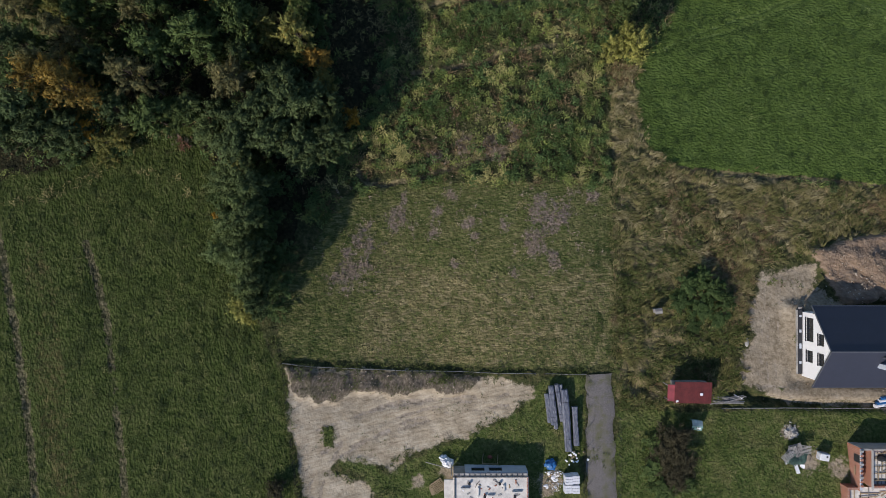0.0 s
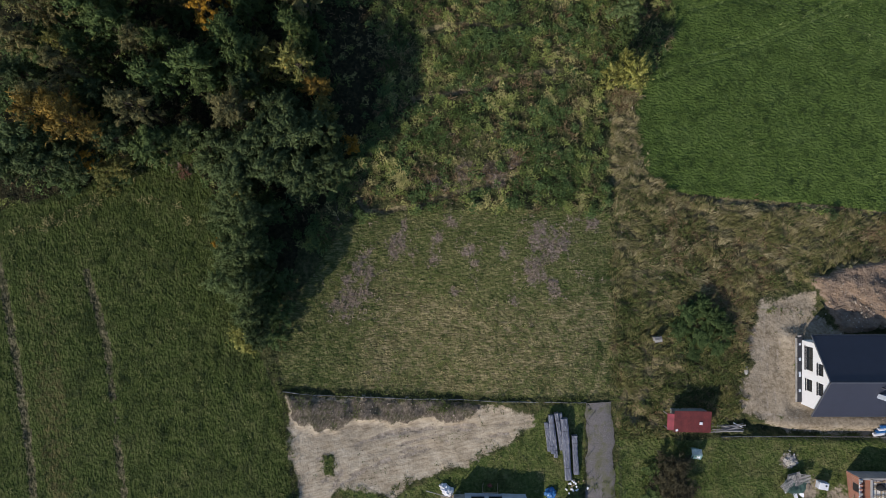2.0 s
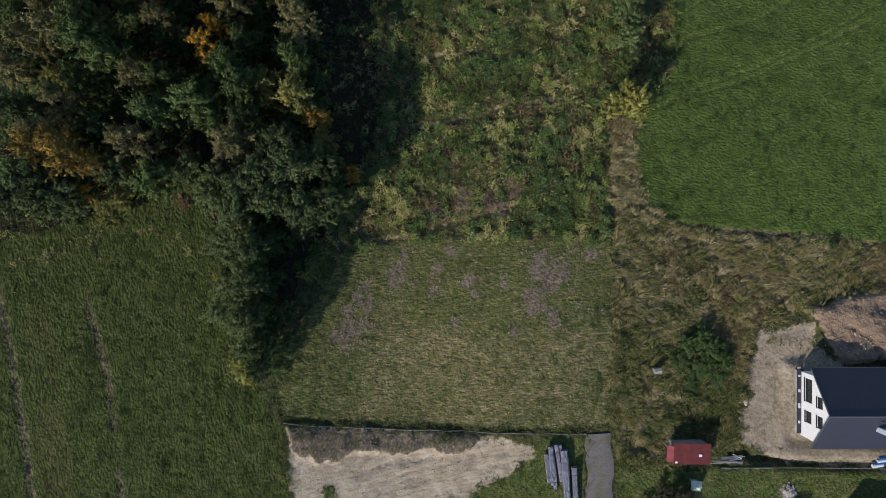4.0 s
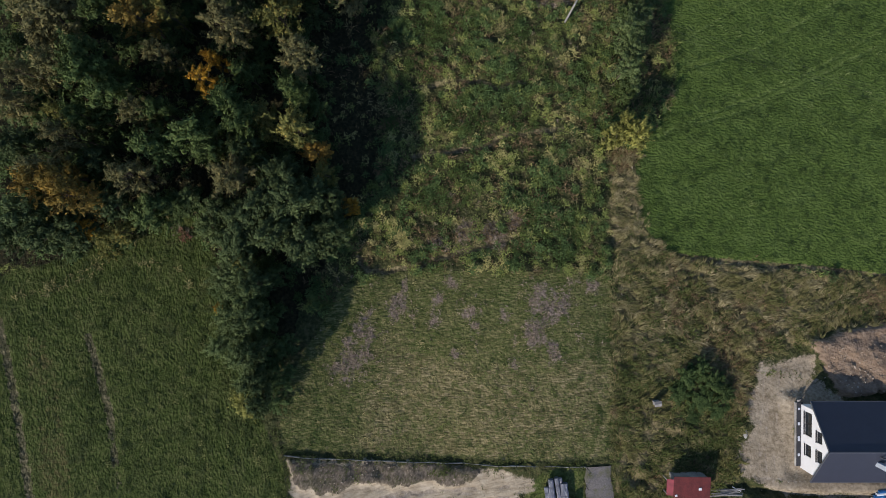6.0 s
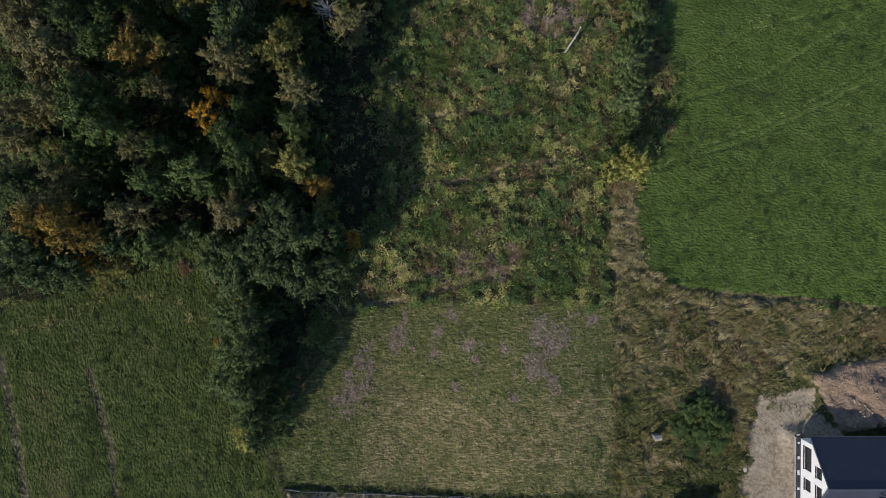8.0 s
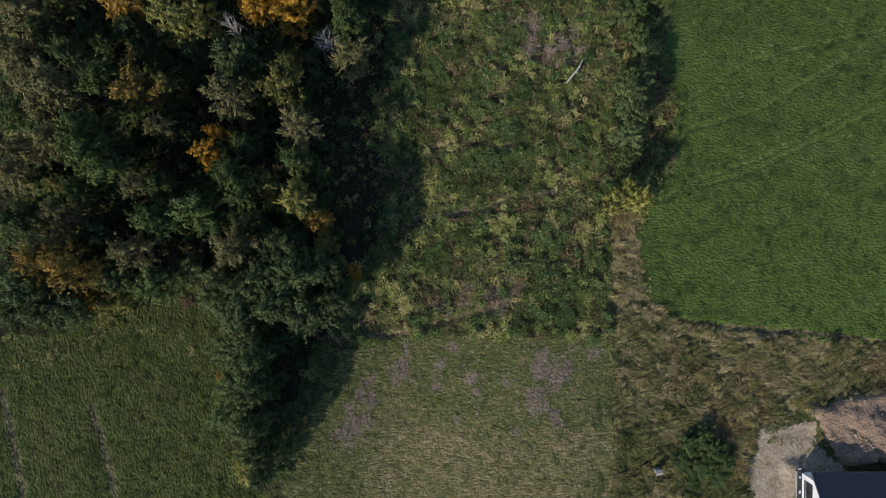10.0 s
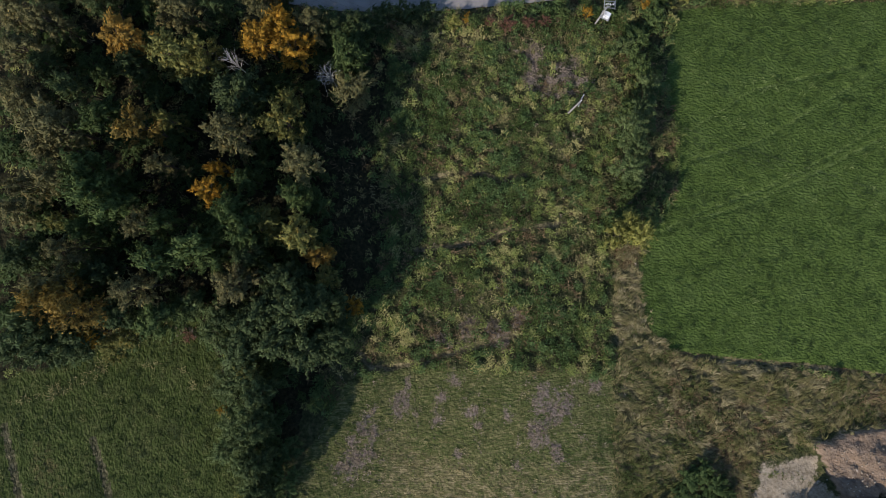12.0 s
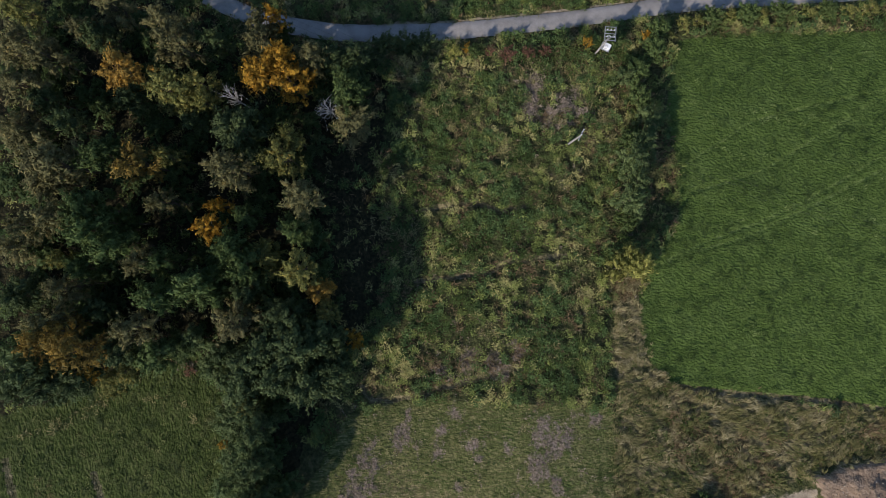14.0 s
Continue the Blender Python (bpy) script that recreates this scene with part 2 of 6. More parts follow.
def ground_material():
    """Grass, soil and litter, blended by the zones of the plan."""
    n = Nodes("ground_soil_and_turf", 0.95)
    n.bsdf.inputs["Specular IOR Level"].default_value = 0.1

    def tone(scale, a, b, c, where=None, detail=3):
        f = n.noise(scale, detail, 0.58, where)
        return n.ramp(f, (0.32, a), (0.5, b), (0.7, c))

    rows = n.stretch((0.75, 1.15, 1), 10)
    rows_east = n.stretch((1.1, 0.8, 1), -14)
    col = tone(1.6, (0.027, 0.035, 0.014), (0.056, 0.063, 0.025), (0.11, 0.098, 0.046))
    for name, layer in (
        ("plot", n.mix(0.35, tone(2.2, (0.0282, 0.0418, 0.0125), (0.0986, 0.111, 0.037), (0.263, 0.223, 0.112), n.stretch((1.8, 0.6, 1), 3)), tone(0.3, (0.0516, 0.0837, 0.0214), (0.103, 0.111, 0.0389), (0.178, 0.159, 0.0729)))),
        ("straw", tone(2.0, (0.0632, 0.0613, 0.0228), (0.171, 0.149, 0.0712), (0.343, 0.28, 0.158), n.stretch((2.4, 0.45, 1), 2))),
        ("dry", tone(1.1, (0.0795, 0.0795, 0.0359), (0.159, 0.136, 0.0666), (0.276, 0.217, 0.118))),
        ("hay", n.mix(0.4, tone(2.2, (0.0149, 0.0266, 0.00613), (0.0513, 0.0703, 0.0176), (0.125, 0.129, 0.0508), rows), tone(0.35, (0.0373, 0.0586, 0.0132), (0.0538, 0.0742, 0.0193), (0.0828, 0.0898, 0.0333)))),
        ("field", n.mix(0.4, tone(2.2, (0.045, 0.072, 0.016), (0.077, 0.115, 0.026), (0.124, 0.168, 0.048), rows_east), tone(0.3, (0.0456, 0.0816, 0.0166), (0.0646, 0.106, 0.024), (0.0909, 0.135, 0.0387)))),
        ("lawn", n.mix(0.4, tone(2.4, (0.0255, 0.0441, 0.0119), (0.0828, 0.11, 0.0297), (0.179, 0.167, 0.0743)), tone(0.35, (0.0509, 0.0812, 0.0209), (0.0893, 0.116, 0.0327), (0.166, 0.145, 0.0669)))),
        # also laid east of the trees, to darken the ground in their shadow
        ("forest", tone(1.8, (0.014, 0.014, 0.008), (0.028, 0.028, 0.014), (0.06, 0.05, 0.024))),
        ("dead", n.mix(0.4, tone(2.2, (0.07, 0.064, 0.034), (0.19, 0.15, 0.115), (0.34, 0.27, 0.23)), tone(0.5, (0.13, 0.105, 0.07), (0.19, 0.145, 0.115), (0.25, 0.19, 0.165)))),
        ("dirt", n.mix(0.5, tone(1.6, (0.19, 0.15, 0.1), (0.395, 0.33, 0.238), (0.54, 0.465, 0.352), n.stretch((2.4, 0.5, 1), 14)), tone(0.5, (0.225, 0.18, 0.118), (0.41, 0.343, 0.247), (0.55, 0.478, 0.365)))),
        ("yard", n.mix(0.5, tone(2.2, (0.1, 0.078, 0.048), (0.27, 0.219, 0.152), (0.44, 0.376, 0.285)), tone(0.4, (0.195, 0.158, 0.108), (0.33, 0.275, 0.2), (0.43, 0.368, 0.28)))),
        ("wheel", tone(1.8, (0.2, 0.165, 0.122), (0.315, 0.265, 0.205), (0.43, 0.37, 0.3))),
        ("tyre", tone(1.8, (0.04, 0.068, 0.015), (0.095, 0.14, 0.038), (0.155, 0.2, 0.068))),
        ("heap", n.mix(0.5, tone(1.3, (0.12, 0.085, 0.058), (0.235, 0.17, 0.12), (0.36, 0.28, 0.21), n.stretch((1.5, 0.6, 1), -25)), tone(0.35, (0.1, 0.08, 0.065), (0.22, 0.16, 0.115), (0.34, 0.235, 0.15)))),
        ("mould", n.mix(0.45, tone(2.4, (0.048, 0.04, 0.028), (0.135, 0.11, 0.082), (0.29, 0.24, 0.19), n.stretch((0.7, 1.3, 1), -20)), tone(0.45, (0.052, 0.06, 0.026), (0.105, 0.09, 0.066), (0.19, 0.16, 0.126)))),
        ("stubble", tone(2.2, (0.048, 0.05, 0.018), (0.087, 0.081, 0.031), (0.138, 0.12, 0.05), n.stretch((2.6, 0.4, 1), 100))),
        ("path", tone(2.0, (0.075, 0.066, 0.034), (0.15, 0.13, 0.072), (0.25, 0.21, 0.125))),
        ("track", tone(2.2, (0.04, 0.043, 0.02), (0.08, 0.076, 0.04), (0.19, 0.165, 0.1))),
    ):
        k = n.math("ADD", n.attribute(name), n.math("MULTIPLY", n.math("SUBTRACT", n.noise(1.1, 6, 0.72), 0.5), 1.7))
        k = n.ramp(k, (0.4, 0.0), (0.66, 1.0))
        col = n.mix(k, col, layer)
    n.colour(col)
    hay, field = n.attribute("hay"), n.attribute("field")
    fine = n.math("MULTIPLY", n.noise(2.4, 3, 0.55), n.math("SUBTRACT", 1.0, n.math("ADD", hay, field), True))
    fine = n.math("ADD", fine, n.math("MULTIPLY", n.noise(2.2, 2, 0.5, rows), hay))
    fine = n.math("ADD", fine, n.math("MULTIPLY", n.noise(2.2, 2, 0.5, rows_east), field))
    soil = n.math("ADD", n.attribute("dirt"), n.attribute("yard"), True)
    fine = n.math("MULTIPLY", fine, n.math("SUBTRACT", 1.0, n.math("MULTIPLY", soil, 0.7)))
    n.bump(fine, 1.0, 0.3)
    return n.m


# ---- the lie of the land ----
LAND = (2.189, -0.02173, -0.1457, 0.0006285, -0.0004207, -0.0003611)


def level(v, a):
    return np.clip(v, -a, a) + np.sign(v) * 40 * np.tanh(np.maximum(np.abs(v) - a, 0) / 40)


def slope(x, y):
    """The hillside without its small relief: it falls to the north, with a hollow beside the wood."""
    x, y = level(np.asarray(x, float), 70), level(np.asarray(y, float), 85)
    hollow = 2.68 * np.exp(-((x + 6) / 17) ** 2 - ((y - 18) / 45) ** 2)
    swell = 1.93 * np.exp(-((x - 10) / 18) ** 2 - ((y + 2) / 28) ** 2)
    return LAND[0] + LAND[1] * x + LAND[2] * y + LAND[3] * x * x + LAND[4] * x * y + LAND[5] * y * y - hollow + swell


def rough(x, y, scale, seed=0, octaves=3):
    """Value noise between 0 and 1."""
    total, weight, amp = 0.0, 0.0, 1.0
    for k in range(octaves):
        u, v = np.asarray(x) / scale * 2 ** k + seed * 17.3, np.asarray(y) / scale * 2 ** k - seed * 9.1
        i, j = np.floor(u), np.floor(v)
        fu, fv = u - i, v - j
        fu, fv = fu * fu * (3 - 2 * fu), fv * fv * (3 - 2 * fv)

        def corner(a, b):
            h = np.sin((i + a) * 127.1 + (j + b) * 311.7 + seed * 74.7 + k * 19.9) * 43758.5453
            return h - np.floor(h)

        total = total + amp * ((corner(0, 0) * (1 - fu) + corner(1, 0) * fu) * (1 - fv) + (corner(0, 1) * (1 - fu) + corner(1, 1) * fu) * fv)
        weight += amp
        amp *= 0.5
    return total / weight


def inside(x, y, corners):
    """Metres inside a polygon (minus: outside)."""
    x, y = np.asarray(x, float), np.asarray(y, float)
    best = np.full(x.shape, 1e9)
    odd = np.zeros(x.shape, bool)
    for (ax, ay), (bx, by) in zip(corners, corners[1:] + corners[:1]):
        dx, dy = bx - ax, by - ay
        t = np.clip(((x - ax) * dx + (y - ay) * dy) / (dx * dx + dy * dy), 0, 1)
        best = np.minimum(best, (x - ax - t * dx) ** 2 + (y - ay - t * dy) ** 2)
        if ay != by:
            odd ^= ((ay > y) != (by > y)) & (x < ax + (y - ay) / (by - ay) * dx)
    return np.sqrt(best) * np.where(odd, 1, -1)


def along(x, y, line):
    """Metres from a broken line."""
    x, y = np.asarray(x, float), np.asarray(y, float)
    best = np.full(x.shape, 1e9)
    for (ax, ay), (bx, by) in zip(line, line[1:]):
        dx, dy = bx - ax, by - ay
        t = np.clip(((x - ax) * dx + (y - ay) * dy) / (dx * dx + dy * dy), 0, 1)
        best = np.minimum(best, (x - ax - t * dx) ** 2 + (y - ay - t * dy) ** 2)
    return np.sqrt(best)


ZONES = {
    "hay": [(-180, 30), (-68.9, 4.6), (-64.6, 6.7), (-59.1, 8.8), (-54.2, 10.9), (-49.6, 13.1), (-45.0, 16.8), (-39.3, 18.5), (-35.9, 9.5), (-33.9, 3.5), (-31.2, -3.3), (-28.0, -10.0), (-25.5, -15.4), (-23.6, -18.6), (-22.4, -26.3), (-21.1, -37.4), (-16, -70), (-180, -70)],
    "plot": [(-16.0, 7.9), (-8.2, 10.0), (1.4, 10.4), (25.5, 9.7), (26.1, 3.6), (25.2, -16.7), (21.5, -17.5), (-2.0, -17.3), (-23.7, -16.3), (-24.4, -13.3), (-24.0, -6.7), (-19.2, 1.8)],
    "field": [(39.6, 69.5), (49.8, 70.9), (90, 71), (180, 71), (180, 2), (72.3, 8.8), (58.8, 10.6), (44.6, 11.7), (35.4, 12.8), (31.9, 16.4), (30.4, 22.5), (30.8, 28.7), (33.7, 32.3), (37.8, 39.6), (38.3, 47.1), (36.7, 56.8)],
    "dry": [(26.2, 29.1), (31.2, 29.6), (31.0, 22.5), (32.4, 16.9), (35.6, 12.8), (45.0, 11.7), (59.0, 9.8), (72.4, 7.5), (120, 8), (120, -2), (71.6, 1.8), (58.1, 0.9), (52.2, -1.6), (47.2, -2.5), (45.4, -10.0), (43.3, -16.5), (43.4, -21.0), (32.8, -22.7), (25.6, -23.2), (25.2, -16.7), (25.8, 7.9)],
    "lawn_a": [(13.9, -18.5), (20.9, -18.4), (20.3, -37.5), (20, -60), (-9, -60), (-8.5, -37.6), (-11.0, -33.6), (-15.5, -31.7), (-14.7, -30.4), (-10.2, -31.2), (-7.7, -32.7), (-3.6, -29.7), (1.3, -28.1), (11.3, -23.4)],
    "lawn_b": [(25.2, -23.8), (43.3, -23.2), (68.7, -22.6), (120, -22), (120, -70), (24, -70), (25.0, -37.4)],
    # drawn out past the trees on the east: dark litter colour deepens their shadow
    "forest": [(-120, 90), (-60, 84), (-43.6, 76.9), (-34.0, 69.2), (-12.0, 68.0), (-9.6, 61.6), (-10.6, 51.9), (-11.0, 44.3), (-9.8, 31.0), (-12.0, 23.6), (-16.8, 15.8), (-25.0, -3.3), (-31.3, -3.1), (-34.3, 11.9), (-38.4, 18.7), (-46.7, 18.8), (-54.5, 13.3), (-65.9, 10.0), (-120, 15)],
    "dirt": [(-23.2, -17.8), (-13.7, -17.9), (-2.0, -18.4), (13.5, -19.4), (13.5, -20.8), (11.3, -22.9), (8.0, -25.3), (3.8, -26.9), (-1.2, -28.5), (-3.6, -29.7), (-7.7, -32.4), (-10.2, -31.2), (-15.2, -30.6), (-15.9, -32.0), (-11.8, -33.6), (-9.3, -36.4), (-10, -50), (-17, -50), (-20.6, -33.5), (-22.6, -24.7)],
    "mould": [(-22.7, -18.0), (-12.1, -18.2), (5.5, -18.5), (4.4, -20.7), (-3.7, -20.5), (-12.0, -21.3), (-19.8, -22.5), (-22.3, -20.7)],
    "yard": [(47.5, -3.3), (52.1, -2.9), (55.7, -2.4), (55.9, -5.0), (59.4, -9.9), (90, -12), (90, -23.5), (58.2, -22.4), (50.5, -22.4), (46.2, -21.6), (43.4, -19.1), (45.1, -13.3), (45.9, -8.3)],
    "heap": [(55.7, -0.3), (58.9, 1.4), (65.4, 2.4), (75, 1), (75, -7.6), (58.6, -7.6), (56.6, -4.6)],
    "islet": [(-17.5, -26.1), (-16.2, -26.1), (-16.0, -28.8), (-17.2, -28.8)],
}
ROAD = [(-51.4, 84.5), (-43.7, 78.4), (-38.5, 75.6), (-33.3, 73.1), (-25.8, 71.4), (-18.2, 70.5), (-8.6, 70.8), (1.1, 71.2), (10.9, 72.2), (20.8, 73.3), (28.7, 74.5), (36.7, 75.8), (46.6, 76.8), (56.4, 77.3), (69.8, 78.0), (110, 79.8)]
PATHS_AND_EDGE_DITCH = [
    [(-13.6, 12.3), (-11.7, 10.1), (-9.1, 10.1), (-3.4, 11.3), (1.4, 12.8), (5.8, 13.9), (10.7, 15.5)],
    [(-5.0, 28.8), (0.9, 29.5), (6.8, 30.2), (9.5, 31.9), (12.3, 32.3), (19.2, 33.0)],
    # no path: a groove at the field's south edge, sunk to shade the border
    [(36.6, 12.5), (44.6, 11.6), (52.0, 11.1), (58.8, 10.5), (72.3, 8.7)],
    [(-4.1, 40.4), (0.9, 41.4), (5.1, 41.5), (8.8, 40.2), (13.4, 41.2)],
]
VERGE = [(x, y + 1.75) for x, y in ROAD if x > -9]
DITCH = [(44.6, -21.3), (47.0, -22.1), (50.5, -22.5), (56.7, -22.6), (65.8, -22.5), (72.0, -22.4)]
RUTS = [
    [(-52.7, 0.9), (-50.6, -4.9), (-48.9, -10.6), (-47.7, -17.9), (-46.3, -26.6), (-44.6, -36.8)],
    [(-65.1, 3.4), (-63.2, -4.0), (-61.1, -12.8), (-58.9, -23.9), (-56.8, -36.4)],
    [(-59.2, -2.4), (-57.8, -9.7), (-56.0, -19.3), (-54.1, -28.8), (-52.7, -36.6)],
]
LANE = [(22.8, -18.3), (23.0, -20.8), (22.9, -24.8), (22.7, -29.6), (22.7, -34.3), (23, -60)]
FIELD_TRACKS = [
    [(34.1, 31.4), (41.9, 34.1), (49.2, 36.1), (59.4, 40.9), (71.2, 46.8)], [(38.5, 42.9), (46.4, 45.0), (51.5, 46.5), (59.7, 51.2), (73.1, 59.3)],
    [(38.3, 47.1), (51.0, 55.2), (60.4, 57.5), (73.2, 60.2)], [(35.5, 32.3), (42.9, 35.5), (51.2, 38.4), (61.4, 43.2), (71.6, 49.2)],
]
SOIL_TRACKS = [
    [(-17.2, -29.6), (-11.9, -26.4), (-2.0, -23.4), (9.7, -21.2)], [(-16.0, -30.8), (-10.3, -27.6), (-0.3, -24.7), (9.7, -22.6)], [(-18.5, -26.4), (-8.7, -23.4), (1.3, -22.0)], [(-15.2, -25.2), (-7.0, -22.6), (4.7, -21.6)],
    [(-19.5, -35.9), (-18.4, -31.1), (-16.0, -27.2)], [(-17.9, -36.3), (-16.8, -31.6), (-14.4, -28.0)], [(-13.5, -28.8), (-5.3, -25.3), (4.7, -22.9)],
    [(48.5, -3.7), (47.6, -10.0), (46.3, -19.7)], [(50.7, -3.3), (49.7, -11.6), (48.4, -20.5)], [(45.1, -19.7), (52.2, -20.4), (62.9, -21.0)], [(49.0, -5.0), (48.1, -13.2), (47.3, -20.5)],
]
WORN = [(1.1, -32.5, 2.0), (15.1, -33.6, 2.6), (52.2, -30.4, 2.2), (56.2, -31.1, 1.8), (50.1, -26.6, 1.3), (-3.6, -33.7, 1.2)]
DEAD_PATCHES = [
    (-13.8, -2.5, 2.6), (-15.2, -4.3, 2.2), (-11.5, 0.1, 1.6), (-7.1, 4.2, 1.9), (4.0, 4.6, 1.7), (-1.0, 5.5, 1.4), (15.7, 4.9, 3.0),
    (17.9, 5.7, 2.0), (20.2, 8.4, 1.3), (-12.4, 2.5, 1.2), (4.8, 1.8, 1.0), (13.9, 1.1, 2.2), (22.4, 8.2, 1.3), (16.4, -1.6, 1.5), (9.2, 3.6, 1.2), (7.6, 15.9, 1.9), (4.1, 16.2, 2.0), (11.0, 18.2, 1.3), (-1.2, 14.9, 1.5), (8.9, 15.1, 1.2),
    (-1.6, 2.7, 1.0), (1.4, 8.8, 1.2), (14.9, 7.5, 1.4), (-6.0, 8.4, 0.9), (1.4, -2.5, 0.8), (10.4, -3.8, 0.8), (-13.2, 1.4, 1.2),
    (-40.7, 17.1, 1.5), (-39.6, 16.5, 1.1), (14.7, 61.9, 2.0), (14.6, 59.9, 1.8), (14.9, 57.9, 2.2), (20.1, 57.9, 3.0), (17.7, 56.6, 2.6), (21.5, 56.9, 2.0),
]


def smooth(v):
    v = np.clip(v, 0, 1)
    return v * v * (3 - 2 * v)


def rows(x, y, along_m, across_m, turn, seed):
    """Noise drawn out along mown rows."""
    c, w = math.cos(radians(turn)), math.sin(radians(turn))
    return rough((x * c + y * w) / along_m, (-x * w + y * c) / across_m, 1.0, seed, 2)


def zones(x, y):
    """How far each zone covers each place, from 0 to 1."""
    jitter = (rough(x, y, 2.2, 3) - 0.5) * 1.6
    ragged = {"field": 0.4, "plot": 0.4, "hay": 0.4, "dirt": 1.3, "lawn_a": 1.3, "islet": 0.5, "yard": 1.6, "heap": 1.4, "mould": 1.8}
    z = {}
    for name, corners in ZONES.items():
        z[name] = smooth(0.5 + (inside(x, y, corners) + jitter * ragged.get(name, 1.0)) / (2.6 if name in ("dirt", "lawn_a", "yard") else 1.2))
    z["hay"] = np.maximum(z["hay"], (1 - z["forest"]) * smooth((-32 - x) / 3) * smooth((30 - y) / 6))
    for px, py, r in WORN:
        z["yard"] = np.maximum(z["yard"], np.clip(0.9 * np.exp(-((x - px) ** 2 + (y - py) ** 2) / r ** 2) + (rough(x, y, 1.4, 41) - 0.5) * 0.8, 0, 1) * (np.hypot(x - px, y - py) < 2 * r))
    z["yard"] = np.maximum(z["yard"], 0.95 * smooth(1.5 - along(x, y, VERGE) / 0.3) * smooth(3 * (rough(x, y, 4.0, 127) - 0.2)))
    z["lawn"] = np.maximum(np.maximum(z["lawn_a"], z["lawn_b"]), z["islet"])
    z["dirt"] = z["dirt"] * (1 - z["islet"])
    z["dry"] = z["dry"] * (1 - 0.9 * z["field"])
    d = np.zeros_like(x)
    for px, py, r in DEAD_PATCHES:
        d = np.maximum(d, np.exp(-(((x - px) / (1.2 * r)) ** 2 + ((y - py) / (1.4 * r)) ** 2)))
    z["dead"] = 0.66 * smooth(0.98 * d + (rough(x, y, 1.4, 8, 4) - 0.5) * 1.2 - 0.02) * (1 - z["forest"])
    t = np.zeros_like(x)
    for line in RUTS[:2]:
        t = np.maximum(t, smooth(1.35 - along(x, y, line) / 0.58) * smooth(2.6 * (rough(x, y, 3.5, 5) - 0.08)))
    band = np.exp(-(along(x, y, RUTS[2]) / 4.2) ** 2)
    z["track"] = np.clip(t * 1.3, 0, 1) * z["hay"]
    z["stubble"] = np.clip(0.5 * band + 0.5 * (rows(x, y, 9.0, 1.1, 100, 36) - 0.5), 0, 0.58) * smooth(2 * band) * z["hay"] * smooth((6 - y) / 6)
    z["x"], z["y"] = x, y
    z["rank"] = smooth(1.5 * np.exp(-((x - 38.4) / 5.2) ** 2 - ((y + 10.5) / 7.0) ** 2) + 0.8 * (rough(x, y, 2.5, 124) - 0.6))
    z["path"] = np.zeros_like(x)
    for line in PATHS_AND_EDGE_DITCH:
        z["path"] = np.maximum(z["path"], smooth(1.4 - along(x, y, line) / 0.5))
    z["ditch"] = smooth(1.3 - along(x, y, DITCH) / 0.75)
    z["tyre"], z["wheel"] = np.zeros_like(x), np.zeros_like(x)
    for line in FIELD_TRACKS:
        z["tyre"] = np.maximum(z["tyre"], smooth(1.4 - along(x, y, line) / 0.26) * z["field"] * smooth(3 * (rough(x, y, 5.0, 38) - 0.1)))
    for line in SOIL_TRACKS:
        z["wheel"] = np.maximum(z["wheel"], smooth(1.4 - along(x, y, line) / 0.24) * np.maximum(z["dirt"], 0.6 * z["yard"]) * smooth(2.6 * (rough(x, y, 3.5, 37) - 0.15)))
    z["straw"] = z["plot"] * np.clip(0.16 + 0.46 * smooth((3 - y) / 9) + 0.5 * (rough(x, y, 5.0, 39) - 0.5), 0, 0.62) * smooth((x + 18) / 8) * (1 - z["dead"])
    z["meadow"] = np.clip(1 - z["hay"] - z["plot"] - z["field"] - z["dry"] - z["lawn"] - z["dirt"] - z["yard"] - z["heap"] - 0.8 * z["forest"], 0, 1)
    return z


def height(x, y, z=None):
    """The ground's height with ruts, mounds and lumps."""
    x, y = np.asarray(x, float), np.asarray(y, float)
    z = z or zones(x, y)
    h = slope(x, y)
    free = np.minimum(smooth((along(x, y, ROAD) - 1.7) / 0.8), smooth((along(x, y, LANE) - 2.2) / 0.8))
    lumps = rough(x, y, 0.9, 11, 2) - 0.5
    h = h + lumps * (0.14 + 0.4 * z["meadow"] + 0.45 * z["dry"] + 0.1 * z["hay"] + 0.3 * z["heap"]) * free - 0.1 * (1 - free)
    h = h + (rough(x, y, 1.9, 12, 2) - 0.5) * (0.95 * z["meadow"] + 0.75 * z["dry"]) * free + 0.4 * lumps * z["track"]
    h = h + (rough(x, y, 6.0, 13) - 0.5) * 0.3
    h = h - 0.13 * z["track"] - 0.42 * z["path"] - 0.26 * z["tyre"] - 0.9 * z["ditch"] - 0.13 * z["wheel"]
    h = h + z["mould"] * (0.5 + 0.9 * (rough(x, y, 1.6, 21) - 0.4))
    h = h + z["heap"] * (1.3 + 1.8 * (rough(x, y, 3.0, 23) - 0.4) + 0.7 * (rough(x, y, 1.0, 24, 2) - 0.5))
    pad = smooth((x - 49.5) / 2.0) * smooth((y + 20.6) / 1.6) * smooth((-7.2 - y) / 1.6)
    h = h + pad * (5.1 - h) * 0.92
    ruts = np.sin((y + 0.22 * x) * 5.0 + 2 * rough(x, y, 5.0, 31)) * rough(x, y, 4.0, 33)
    h = h + 0.05 * ruts * z["dirt"] * smooth(2.5 * (rough(x, y, 5.0, 35) - 0.4))
    return h


def at(x, y, dz=0.0):
    """A place on the ground."""
    return Vector((x, y, float(height(np.array([float(x)]), np.array([float(y)]))[0]) + dz))


